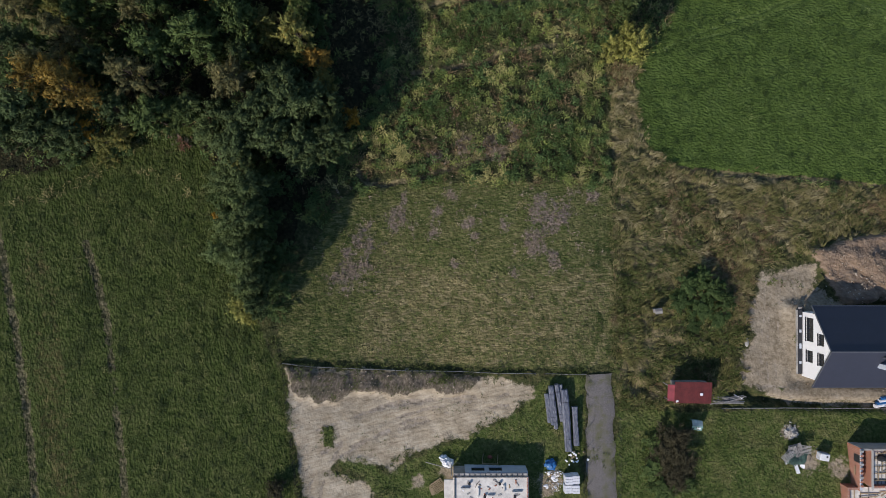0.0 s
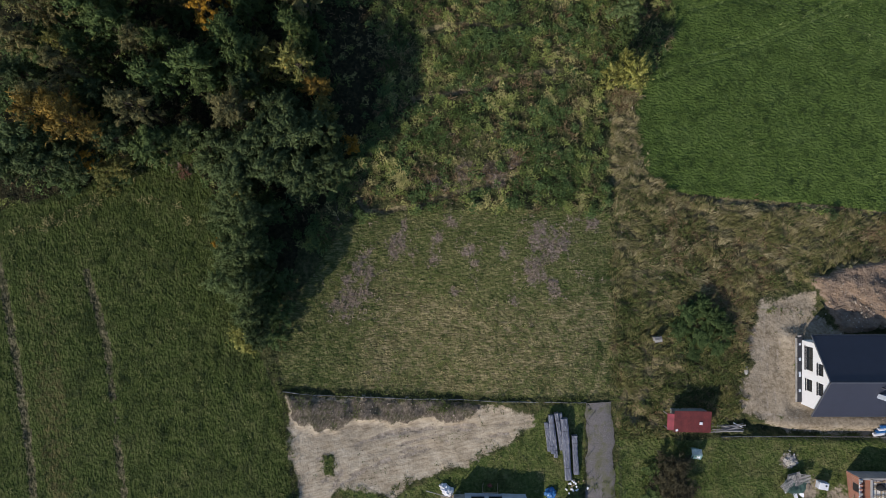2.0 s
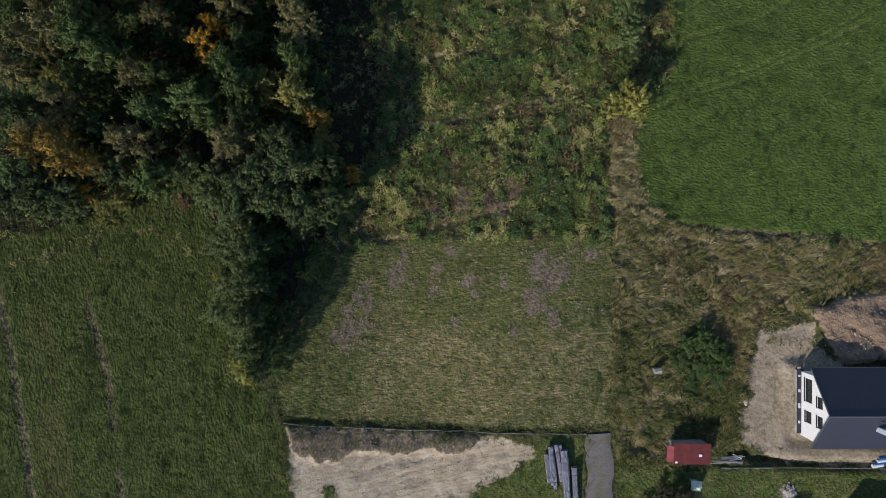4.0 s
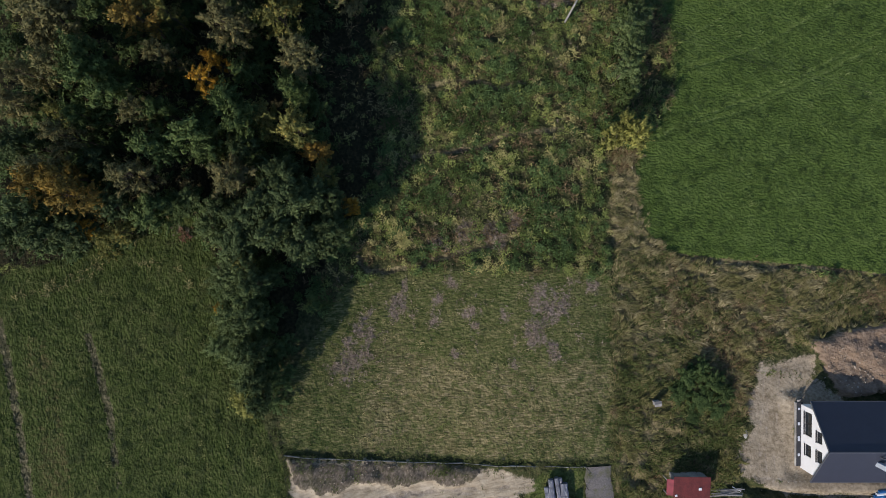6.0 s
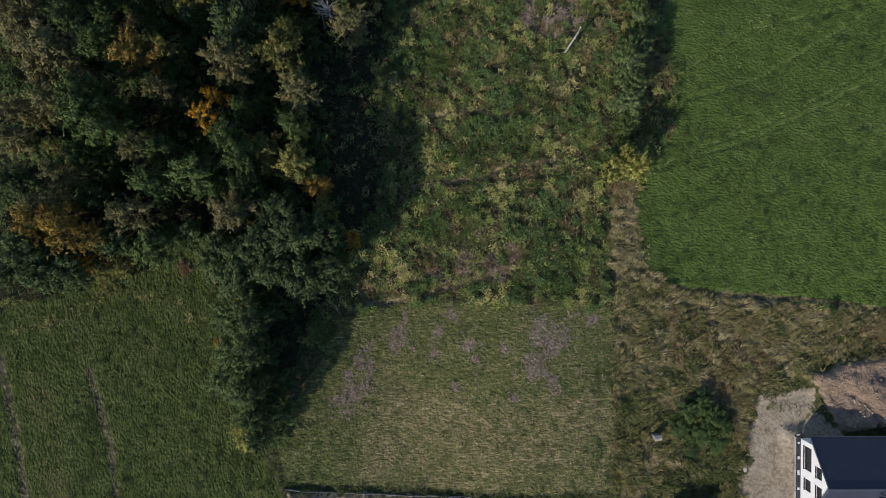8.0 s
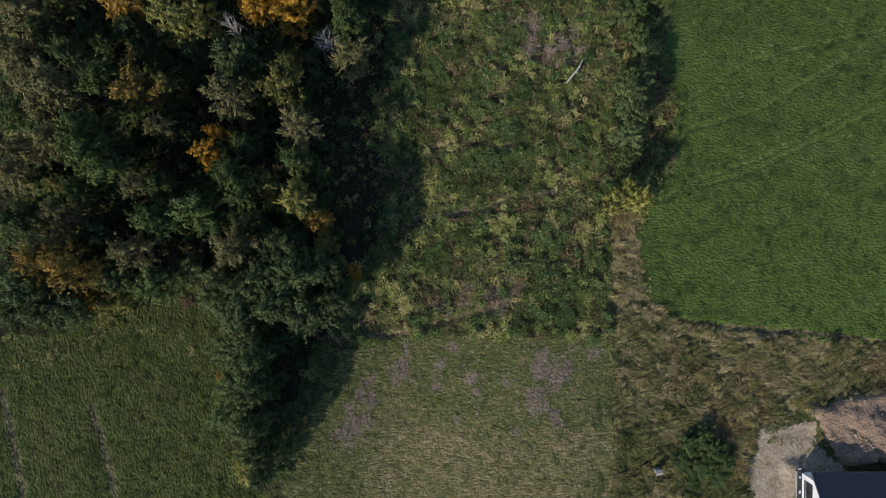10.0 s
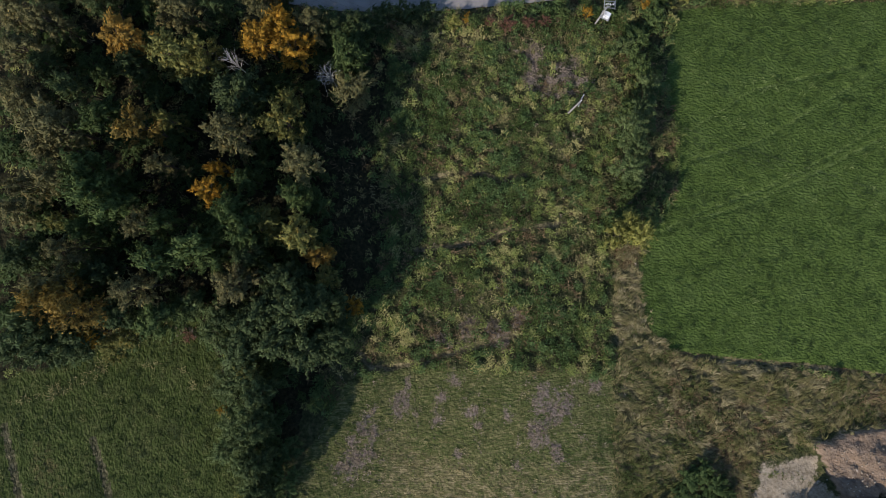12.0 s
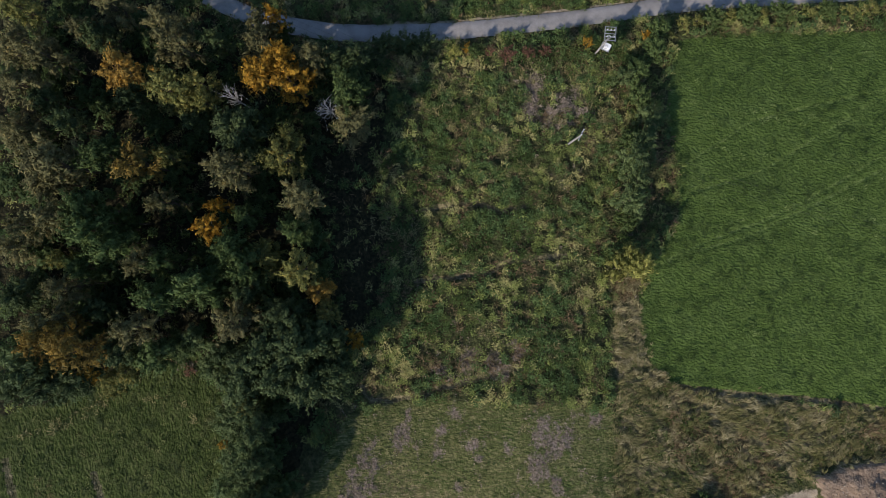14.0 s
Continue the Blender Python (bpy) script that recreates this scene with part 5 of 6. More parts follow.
plant(BUSH_GOLD, [
    (-33.6, 5.0, 2, 0.9), (-14.3, 20.3, 5.2, 1.9), (24.0, 68.8, 2.6, 1.1), (34.0, 70.2, 2.5, 1.0), (3.5, 68.0, 1.5, 0.9),
], 9, "autumn bushes")
plant(BUSH_LIME, [
    (40.4, 72.3, 2.5, 1.5), (68.5, 74.3, 2.5, 1.4), (72.2, 74.7, 2.5, 1.5), (62.0, 74.3, 2.4, 1.3), (48.8, 73.8, 2, 1.4), (54.1, 74.1, 2, 1.4), (42.9, 72.8, 2, 1.3), (37.9, 70.6, 2, 1.3), (-49.5, 13.4, 3, 1.6), (-33.4, 8.8, 2.5, 0.9),
], 10, "yellowing bushes")
plant(BUSH_YELLOW, [(26.8, 31.0, 5.6, 2.1), (29.9, 31.3, 6.8, 2.2), (28.3, 33.0, 6.6, 2.1), (1.5, 67.1, 2.5, 1.3), (-29.4, -8.7, 2.6, 2.0), (-28.5, -10.3, 1.8, 1.3)], 19, "yellow bushes")
plant(BUSH_RUST, [(7.6, 67.6, 1.3, 1.1), (10.7, 67.0, 1.4, 1.6), (14.0, 67.2, 1.3, 1.3), (16.9, 67.6, 1.2, 1.2)], 11, "rusty bushes by the road")
plant(BUSH, [
    (31.3, 63.3, 4, 2.6), (34.4, 67.3, 4, 2.4), (31.9, 58.9, 4, 2.3), (29.4, 51.6, 4.4, 1.8), (29.0, 38.3, 3.4, 1.8), (28.3, 68.9, 3.5, 1.8), (19.7, 68.2, 3, 1.4),
    (35.6, 70.9, 4, 2.2), (45.0, 73.1, 3.5, 1.9), (51.3, 73.7, 3.5, 2.0), (56.5, 74.2, 3.5, 1.9), (65.0, 74.7, 3, 1.7), (4.8, 66.9, 3, 1.3),
], 12, "bushes along the field edge and road")
plant(BUSH_WILLOW, [
    (32.6, 55.8, 4.6, 2.2), (29.3, 62.3, 4, 2.0), (30.2, 39.8, 3.2, 1.5), (-36.3, 17.2, 3, 1.5), (-32.7, 12.1, 3, 1.3), (-31.4, 1.8, 4, 1.8), (-30.3, -2.4, 4, 1.8), (-28.5, -6.1, 4, 1.7),
], 13, "scrub along the field edge")
plant(BUSH_THICKET, [
    (36.4, -5.7, 1.6, 1.9), (39.9, -6.2, 2.1, 2.0), (38.4, -4.2, 2.0, 1.7), (41.8, -7.8, 1.5, 1.6), (35.2, -8.0, 0.9, 1.6), (38.2, -8.8, 1.0, 1.8), (40.9, -10.6, 0.8, 1.7), (37.0, -11.6, 0.6, 1.5),
], 16, "bushes by the yard")
plant(BUSH_DEEP, [
    (-10.3, 67.9, 5, 2.0), (-11.7, 66.1, 4, 1.6), (-20.5, 51.1, 4, 2.0), (59.3, 9.3, 1.3, 0.8), (-3.7, 68.7, 4, 2.0), (-7.0, 68.3, 4, 1.8),
], 14, "dark bushes")
plant(BUSH, [(30.4, -28.2, 1.0, 1.7), (30.0, -31.6, 1.0, 1.9), (31.4, -34.2, 1.0, 2.2), (34.4, -33.6, 1.0, 1.7), (35.6, -25.3, 1.1, 1.0)], 21, "low green bushes on the lawn")
plant(BUSH_TWIG, [(33.0, -27.4, 2.4, 2.8), (33.5, -30.6, 2.2, 2.7), (31.6, -29.2, 1.7, 2.1), (33.0, -33.0, 1.6, 1.9), (-23.7, -34.2, 2, 1.5)], 15, "brown bushes")
for models in (GREEN, DEEP, UNDER, AMBER, OLIVE, LIME, GOLD, ORANGE, WILLOW, DEAD, BUSH, BUSH_THICKET, BUSH_DEEP, BUSH_LIME, BUSH_YELLOW, BUSH_GOLD, BUSH_RUST, BUSH_TWIG, BUSH_WILLOW):
    retire(models)


# ---- the white house ----
def white_house():
    X0, YC, Z0, LONG = 52.7, -13.9, 5.5, 17.0
    half, eave, ridge, over, pitch = 4.7, 3.0, 6.45, 1.05, math.tan(radians(36))
    house = thing("house", (X0, YC, Z0), 0, "white rendered house with an anthracite pitched roof", "house")
    gable = [(-half, -1.4), (half, -1.4), (half, eave), (0, ridge - 0.1), (-half, eave)]
    holes = [(0.6, 4.0, 0.75, 2.4), (-2.4, -0.7, 0.9, 2.25), (0.35, 2.0, 3.55, 4.75), (-2.45, -0.7, 3.55, 4.75)]
    wall = part("wall", solid([[(0.0, y, z) for y, z in gable], [(LONG, y, z) for y, z in gable]]), WHITE_RENDER, house, "smooth white rendered wall")
    cut = bmesh.new()
    for y0, y1, z0, z1 in holes:
        block((0.5, y1 - y0, z1 - z0), (0.0, (y0 + y1) / 2, (z0 + z1) / 2), bm=cut)
    for k in range(4):
        block((1.4, 0.5, 1.4), (2.5 + 3.6 * k, half, 1.6), bm=cut)
    me = bpy.data.meshes.new("recess")
    cut.to_mesh(me)
    cut.free()
    cutter = new("recess", me)
    mod = wall.modifiers.new("recess", "BOOLEAN")
    mod.object, mod.solver = cutter, "EXACT"
    cutter.parent = house
    bpy.context.view_layer.update()
    done = bpy.data.meshes.new_from_object(wall.evaluated_get(bpy.context.evaluated_depsgraph_get()))
    wall.modifiers.clear()
    wall.data = done
    bpy.data.objects.remove(cutter)
    for y0, y1, z0, z1 in holes:
        w, t = y1 - y0, z1 - z0
        bm = bmesh.new()
        for yy in (y0 + 0.04, y1 - 0.04):
            block((0.08, 0.08, t), (0.1, yy, (z0 + z1) / 2), bm=bm)
        for zz in (z0 + 0.04, z1 - 0.04):
            block((0.08, w - 0.16, 0.08), (0.1, (y0 + y1) / 2, zz), bm=bm)
        block((0.07, 0.07, t - 0.16), (0.1, (y0 + y1) / 2, (z0 + z1) / 2), bm=bm)
        win = part("window", bm, DARK_FRAME, house, "dark framed window")
        part("pane", block((0.03, w - 0.16, t - 0.16), (0.13, (y0 + y1) / 2, (z0 + z1) / 2)), GLASS, win)
        part("sill", block((0.2, w + 0.1, 0.04), (-0.08, (y0 + y1) / 2, z0 - 0.02), (0, -4, 0), 0.01), DARK_FRAME, win)
    for k in range(4):
        win = part("window", block((1.4, 0.07, 1.4), (2.5 + 3.6 * k, half - 0.15, 1.6), bevel=0.02), DARK_FRAME, house, "dark framed window")
        part("pane", block((1.2, 0.03, 1.2), (2.5 + 3.6 * k, half - 0.1, 1.6)), GLASS, win)
    y_out = half + over
    z_out = ridge + 0.15 - y_out * pitch
    for s, name in ((-1, "south slope"), (1, "north slope")):
        a, b = (0, ridge + 0.15), (s * y_out, z_out)
        low = [(-0.12, a[0], a[1] - 0.22), (LONG + 0.5, a[0], a[1] - 0.22), (LONG + 0.5, b[0], b[1] - 0.22), (-0.12, b[0], b[1] - 0.22)]
        bm = solid([low, [(x, y, z + 0.22) for x, y, z in low]])
        part("roof", bm, ROOF, house, "anthracite sheet roof slope")
        part("gutter", rod((-0.12, s * (y_out + 0.07), z_out - 0.12), (LONG + 0.5, s * (y_out + 0.07), z_out - 0.12), 0.075), RIDGE, house)
        bm = solid([[(-0.2, a[0], a[1] - 0.2), (-0.12, a[0], a[1] - 0.2), (-0.12, b[0], b[1] - 0.2), (-0.2, b[0], b[1] - 0.2)],
                    [(-0.2, a[0], a[1] + 0.06), (-0.12, a[0], a[1] + 0.06), (-0.12, b[0], b[1] + 0.06), (-0.2, b[0], b[1] + 0.06)]])
        part("verge_trim", bm, RIDGE, house)
    part("ridge_cap", rod((-0.2, 0, ridge + 0.15), (LONG + 0.5, 0, ridge + 0.15), 0.11, sides=8), RIDGE, house)
    chim = part("chimney", block((0.55, 0.7, 2.0), (7.6, -2.2, ridge - 0.6), bevel=0.02), GREY_BOARD, house, "pale grey clad chimney")
    part("cap", block((0.7, 0.85, 0.08), (7.6, -2.2, ridge + 0.55), bevel=0.02), RIDGE, chim)
    part("vent", rod((7.3, -0.9, ridge - 0.9), (7.3, -0.9, ridge + 0.35), 0.12, 0.1, 10), RIDGE, house)


white_house()


def drainage_strip():
    """The unfinished edge along the gable: black sheet between a kerb and the wall."""
    a, b = (51.75, -18.3), (51.85, -8.9)
    ob = thing("foundation_strip", (0, 0, 0), 0, "black damp-proof strip and pale kerb beside the white house", "foundation")
    n = 10
    bm = bmesh.new()
    z0 = z1 = at(52.2, -13.6).z + 0.1
    solid([[(52.0, a[1], z0 - 0.5), (52.64, a[1], z0 - 0.5), (52.64, b[1], z1 - 0.5), (52.0, b[1], z1 - 0.5)], [(52.0, a[1], z0 + 0.18), (52.64, a[1], z0 + 0.24), (52.64, b[1], z1 + 0.24), (52.0, b[1], z1 + 0.18)]], bm)
    part("damp_proof_sheet", bm, MEMBRANE, ob)
    for k in range(n):
        y0, y1 = a[1] + (b[1] - a[1]) * k / n, a[1] + (b[1] - a[1]) * (k + 1) / n - 0.015
        part("kerb", block((0.12, y1 - y0, 0.6), (51.92, (y0 + y1) / 2, z0 - 0.05), bevel=0.015), CONCRETE, ob)
    for y, w in ((-9.8, 0.3), (-12.0, 0.45), (-14.2, 0.75), (-16.6, 0.4)):
        part("offcut", block((0.3, w, 0.1), (52.35, y, z0 + 0.25), (4, 3, 9 * w), 0.01), GREY_BOARD, ob)
    for k, (dx, dy, w) in enumerate(((0.0, 0.1, 0.5), (0.4, 0.35, 0.35), (-0.25, -0.35, 0.4), (0.5, -0.3, 0.3))):
        part("offcut", block((w, w * 0.7, 0.18), (52.4 + dx, -8.75 + dy, at(52, -8.7).z + 0.2), (5, 8, 30 * k), 0.02), MEMBRANE if k % 2 else GREY_TIMBER, ob)


drainage_strip()


# ---- the red shed and what lies by it ----
def red_shed():
    x, y = 35.4, -20.5
    shed = thing("shed", at(x, y), -1, "old timber garden shed with a rusty red sheet roof", "shed")
    part("wall", block((4.9, 2.7, 2.6), (0.25, 0, 0.9), bevel=0.02), GREY_TIMBER, shed, "grey weathered board wall")
    roof = part("roof", block((5.3, 3.1, 0.06), (0.3, 0, 2.27), (4, 0, 0), 0.01), RED_ROOF, shed, "dull red sheet roof")
    for k in range(12):
        part("rib", block((0.04, 3.1, 0.02), (-2.3 + 5.2 * k / 11, 0, 2.305), (4, 0, 0)), RED_ROOF, roof)
    part("porch_roof", block((1.0, 2.4, 0.06), (-2.75, -0.12, 2.1), (4, -12, 0), 0.01), RED_BRIGHT, shed, "brighter red lean-to roof sheet")
    part("porch_post", block((0.1, 0.1, 2.4), (-3.15, -1.1, 0.8)), GREY_TIMBER, shed)
    part("porch_post", block((0.1, 0.1, 2.4), (-3.15, 0.9, 0.8)), GREY_TIMBER, shed)
    part("roof_patch", block((0.42, 0.38, 0.12), (1.45, -0.2, 2.38), (4, 0, 0), 0.02), WHITE_FOIL, shed, "small white box on the roof")
    part("roof_patch", block((0.35, 0.3, 0.08), (-1.95, -1.25, 2.28), (4, 0, 20), 0.02), WHITE_FOIL, shed)
    part("door", block((0.05, 0.9, 1.9), (-2.23, 0.2, 0.95), bevel=0.01), TIMBER, shed)


red_shed()


def board_pile():
    r = random.Random(5)
    x, y = 41.0, -22.0
    pile = thing("board_pile", at(x, y), 0, "pile of grey weathered boards and poles by the shed", "timber")
    for k in range(16):
        w = r.uniform(2.6, 6.0)
        part("board", block((w, r.uniform(0.12, 0.22), 0.05), (r.uniform(-0.6, 0.9), r.uniform(-0.45, 0.45), 0.15 + 0.05 * (k // 3)), (r.uniform(-4, 4), r.uniform(-3, 3), r.uniform(-6, 6)), 0.008), GREY_TIMBER, pile)
    for k in range(5):
        part("pole", rod((-1.0 + r.uniform(-1, 1), r.uniform(-0.5, 0.5), 0.5), (2.8, r.uniform(-0.4, 0.7), 0.35), 0.06, 0.05), GREY_TIMBER, pile)
    part("pole", rod((1.4, 0.8, 0.25), (2.6, 0.2, 0.4), 0.07, 0.06), WHITE_FOIL, pile, "pale plastic pipe")


board_pile()


def beehive_box():
    x, y = (31.6, -9.1)
    ob = thing("small_hut", at(x, y), 8, "small weathered wooden hut in the tall grass", "hut")
    part("body", block((0.8, 0.6, 1.6), (0, 0, 0.7), bevel=0.02), GREY_TIMBER, ob)
    part("roof", block((1.05, 0.45, 0.05), (0, 0.2, 1.6), (-22, 0, 0), 0.01), GREY_TIMBER, ob)
    part("roof", block((1.05, 0.45, 0.05), (0, -0.2, 1.6), (22, 0, 0), 0.01), GREY_TIMBER, ob)
    for k in range(4):
        part("batten", block((1.07, 0.05, 0.03), (0, -0.36 + 0.24 * k, 1.65 if k in (1, 2) else 1.56)), GREY_TIMBER, ob)


beehive_box()


def well_house():
    x, y = (36.4, -25.3)
    ob = thing("well_house", at(x, y), -6, "small pale teal well housing with a pitched lid", "well")
    part("body", block((1.2, 1.2, 1.2), (0, 0, 0.45), bevel=0.03), TEAL, ob)
    part("roof", block((1.5, 0.85, 0.06), (0, 0.35, 1.25), (-28, 0, 0), 0.01), plain("pale_teal_sheet", (0.42, 0.52, 0.5), 0.6), ob)
    part("roof", block((1.5, 0.85, 0.06), (0, -0.35, 1.25), (28, 0, 0), 0.01), TEAL, ob)
    part("lid", block((0.5, 0.4, 0.05), (0.25, -0.35, 1.32), (28, 0, 0), 0.01), WHITE_FOIL, ob)


well_house()


def debris():
    r = random.Random(9)
    x, y = (50.6, -29.5)
    heap = thing("debris_heap", at(x, y), 0, "heap of rubble, corrugated sheets and white boards under a dark tarp", "debris")
    part("tarp", crumpled((1.6, 1.5, 0.7), 3.1), GREEN_NET, heap, "dark green tarp")
    part("soil", crumpled((1.5, 1.2, 0.35), 8.2), plain("loose_sandy_soil", (0.33, 0.27, 0.2), 0.95), heap).location = (1.2, -0.7, 0)
    for k in range(9):
        bm = bmesh.new()
        for j in range(6):
            block((0.12, 1.7, 0.04), (-0.5 + 0.2 * j, 0, 0.02 * (j % 2)), bm=bm)
        ob = part("corrugated_sheet", bm, (GREEN_NET, GREY_TIMBER, CONCRETE)[k % 3], heap)
        ob.matrix_basis = pose(r.uniform(-1.7, 0.9), r.uniform(-0.8, 1.4), 0.5 + 0.07 * k, r.uniform(-16, 16), r.uniform(-16, 16), r.uniform(0, 180))
    for k in range(5):
        part("white_board", block((r.uniform(0.6, 1.4), r.uniform(0.4, 0.8), 0.05), (r.uniform(-2.0, 1.0), r.uniform(-1.9, -0.2), 0.3 + 0.05 * k), (r.uniform(-20, 20), r.uniform(-20, 20), r.uniform(0, 180)), 0.008), WHITE_FOIL, heap)
    x, y = (50.1, -26.5)
    heap = thing("rubble_heap", at(x, y), 0, "small heap of pale broken rubble on the lawn", "rubble")
    part("rubble_core", crumpled((0.95, 0.8, 0.4), 6.6, 3, 0.5), RUBBLE, heap)
    for k in range(110):
        s = r.uniform(0.1, 0.28)
        a, d = r.uniform(0, 6.28), abs(r.gauss(0, 0.6))
        part("rubble_piece", block((s, s * 0.8, s * 0.6), (d * math.cos(a), d * math.sin(a), 0.05 + max(0, 0.45 - 0.4 * d)), (r.uniform(0, 90), r.uniform(0, 90), r.uniform(0, 90)), 0.02), RUBBLE, heap)


debris()


def water_tank():
    x, y = (53.9, -29.4)
    tank = thing("water_tank", at(x, y), -10, "white plastic water tank in a steel cage on a pallet", "tank")
    part("body", block((1.35, 1.0, 1.0), (0, 0, 0.68), bevel=0.08), WHITE_FOIL, tank)
    part("lid", rod((0.25, 0.1, 1.18), (0.25, 0.1, 1.25), 0.12, sides=12), BLACK_GAP, tank)
    for zz in (0.3, 0.55, 0.8, 1.05):
        for yy in (-0.52, 0.52):
            part("cage_bar", rod((-0.7, yy, zz), (0.7, yy, zz), 0.02, sides=5), STEEL, tank)
        for xx in (-0.7, 0.7):
            part("cage_bar", rod((xx, -0.52, zz), (xx, 0.52, zz), 0.02, sides=5), STEEL, tank)
    part("pallet", block((1.4, 1.1, 0.14), (0, 0, 0.07), bevel=0.01), TIMBER, tank)


water_tank()


# ---- building sites ----
def clay_building():
    """The shell of clay blocks: outer and inner walls, a slab with boards on it."""
    x0, x1, y0, y1 = 57.8, 69.0, -40.0, -27.6
    z = at(60, -29).z
    top = 2.2
    site = thing("unfinished_house", (0, 0, 0), 0, "unfinished red clay-block house shell without a roof", "house")

    def wall(ax, ay, bx, by, h=top, base=-1.0, material=CLAY, name="wall"):
        part(name, block((max(bx - ax, 0.3), max(by - ay, 0.3), h - base), ((ax + bx) / 2, (ay + by) / 2, z + (h + base) / 2)), material, site, "red clay-block wall")

    wall(x0, y1 - 6.0, x0 + 0.3, y1)
    wall(x0 + 0.3, y1 - 0.3, x1, y1)
    wall(x1 - 0.3, y0, x1, y1 - 0.3)
    wall(x0 - 1.5, y0, x0 - 1.2, y1 - 5.6, 1.9)
    wall(x0 - 1.2, y1 - 5.9, x0 + 0.0, y1 - 5.6, 1.9)
    wall(x0 + 1.6, y1 - 5.4, x0 + 1.85, y1 - 0.3, top)
    wall(x0 + 1.85, y1 - 5.6, x1 - 0.3, y1 - 5.3, top)
    for k in range(9):
        part("wall_block", block((0.36, 0.28, 0.24), (x0 + 0.16 + (0.03 if k % 2 else 0), y1 - 0.4 - 0.6 * k, z + top + 0.22), (0, 0, 3 * (k % 3)), 0.01), CONCRETE if k % 3 == 0 else CLAY, site)
    part("ring_beam", block((0.26, 5.6, 0.16), (x0 + 1.72, y1 - 2.9, z + top + 0.08), bevel=0.01), CONCRETE, site)
    part("ring_beam", block((x1 - x0 - 0.4, 0.26, 0.16), ((x0 + x1) / 2 + 0.1, y1 - 0.16, z + top + 0.08), bevel=0.01), CONCRETE, site)
    part("slab", block((x1 - x0 - 2.2, 4.9, 0.2), ((x0 + x1) / 2 + 0.75, y1 - 2.85, z + 1.4)), SLAB, site, "pale floor slab strewn with boards")
    part("slab", block((x1 - x0 + 1.0, y1 - 5.9 - y0, 0.2), ((x0 + x1) / 2 - 0.4, (y0 + y1 - 5.9) / 2, z + 0.9)), SLAB, site)
    part("window_opening", block((0.34, 1.1, 1.2), (x0 + 0.15, y1 - 1.6, z + 1.6)), BLACK_GAP, site)
    part("window_board", block((0.5, 1.2, 0.06), (x0 - 0.1, y1 - 3.3, z + 1.5), (0, 25, 0)), TIMBER, site)
    r = random.Random(3)
    for k in range(34):
        part("formwork_board", block((r.uniform(1.0, 3.2), 0.14, 0.05), (r.uniform(x0 + 2.8, x1 - 1.5), r.uniform(y1 - 4.8, y1 - 0.9), z + 1.53 + 0.05 * (k % 4)), (0, 0, r.choice((0, 90, 4, 86, 30))), 0.006), TIMBER if k % 3 else GREY_TIMBER, site)
    for k in range(20):
        part("formwork_board", block((r.uniform(1.0, 3.2), 0.16, 0.05), (r.uniform(x0 - 0.3, x1 - 1.5), r.uniform(y1 - 8.5, y1 - 6.3), z + 1.03 + 0.05 * (k % 4)), (0, 0, r.choice((0, 90, 4, 86, 30))), 0.006), TIMBER if k % 3 else GREY_TIMBER, site)
    for k in range(14):
        part("joist", block((0.1, 4.6, 0.1), (x0 + 2.3 + 0.6 * k, y1 - 2.9, z + 1.56)), GREY_TIMBER, site)
    for k in range(5):
        part("joist", block((8.0, 0.08, 0.08), (x0 + 6.2, y1 - 0.9 - 0.95 * k, z + 1.66)), TIMBER, site)
    for k in range(10):
        part("coping", block((0.34, 0.5, 0.08), (x0 + 0.15, y1 - 0.4 - 0.58 * k, z + top + 0.05), (0, 0, 2 * (k % 3)), 0.01), WHITE_RENDER if k % 3 else GREY_BOARD, site)
    part("site_barrow", crumpled((0.7, 0.5, 0.5), 1.3, 2), BLACK_GAP, site).location = (x0 + 3.4, y1 - 1.6, z + 1.6)
    part("site_sheet", crumpled((0.9, 0.6, 0.3), 2.3, 2), BLUE_FOIL, site, "blue plastic sheet").location = (x0 + 6.4, y1 + 0.2, z + 2.3)
    part("edge_board", block((0.16, 4.5, 0.3), (x0 - 1.75, y1 - 8.0, z - 0.1), (0, 0, 0), 0.01), TIMBER, site)


clay_building()


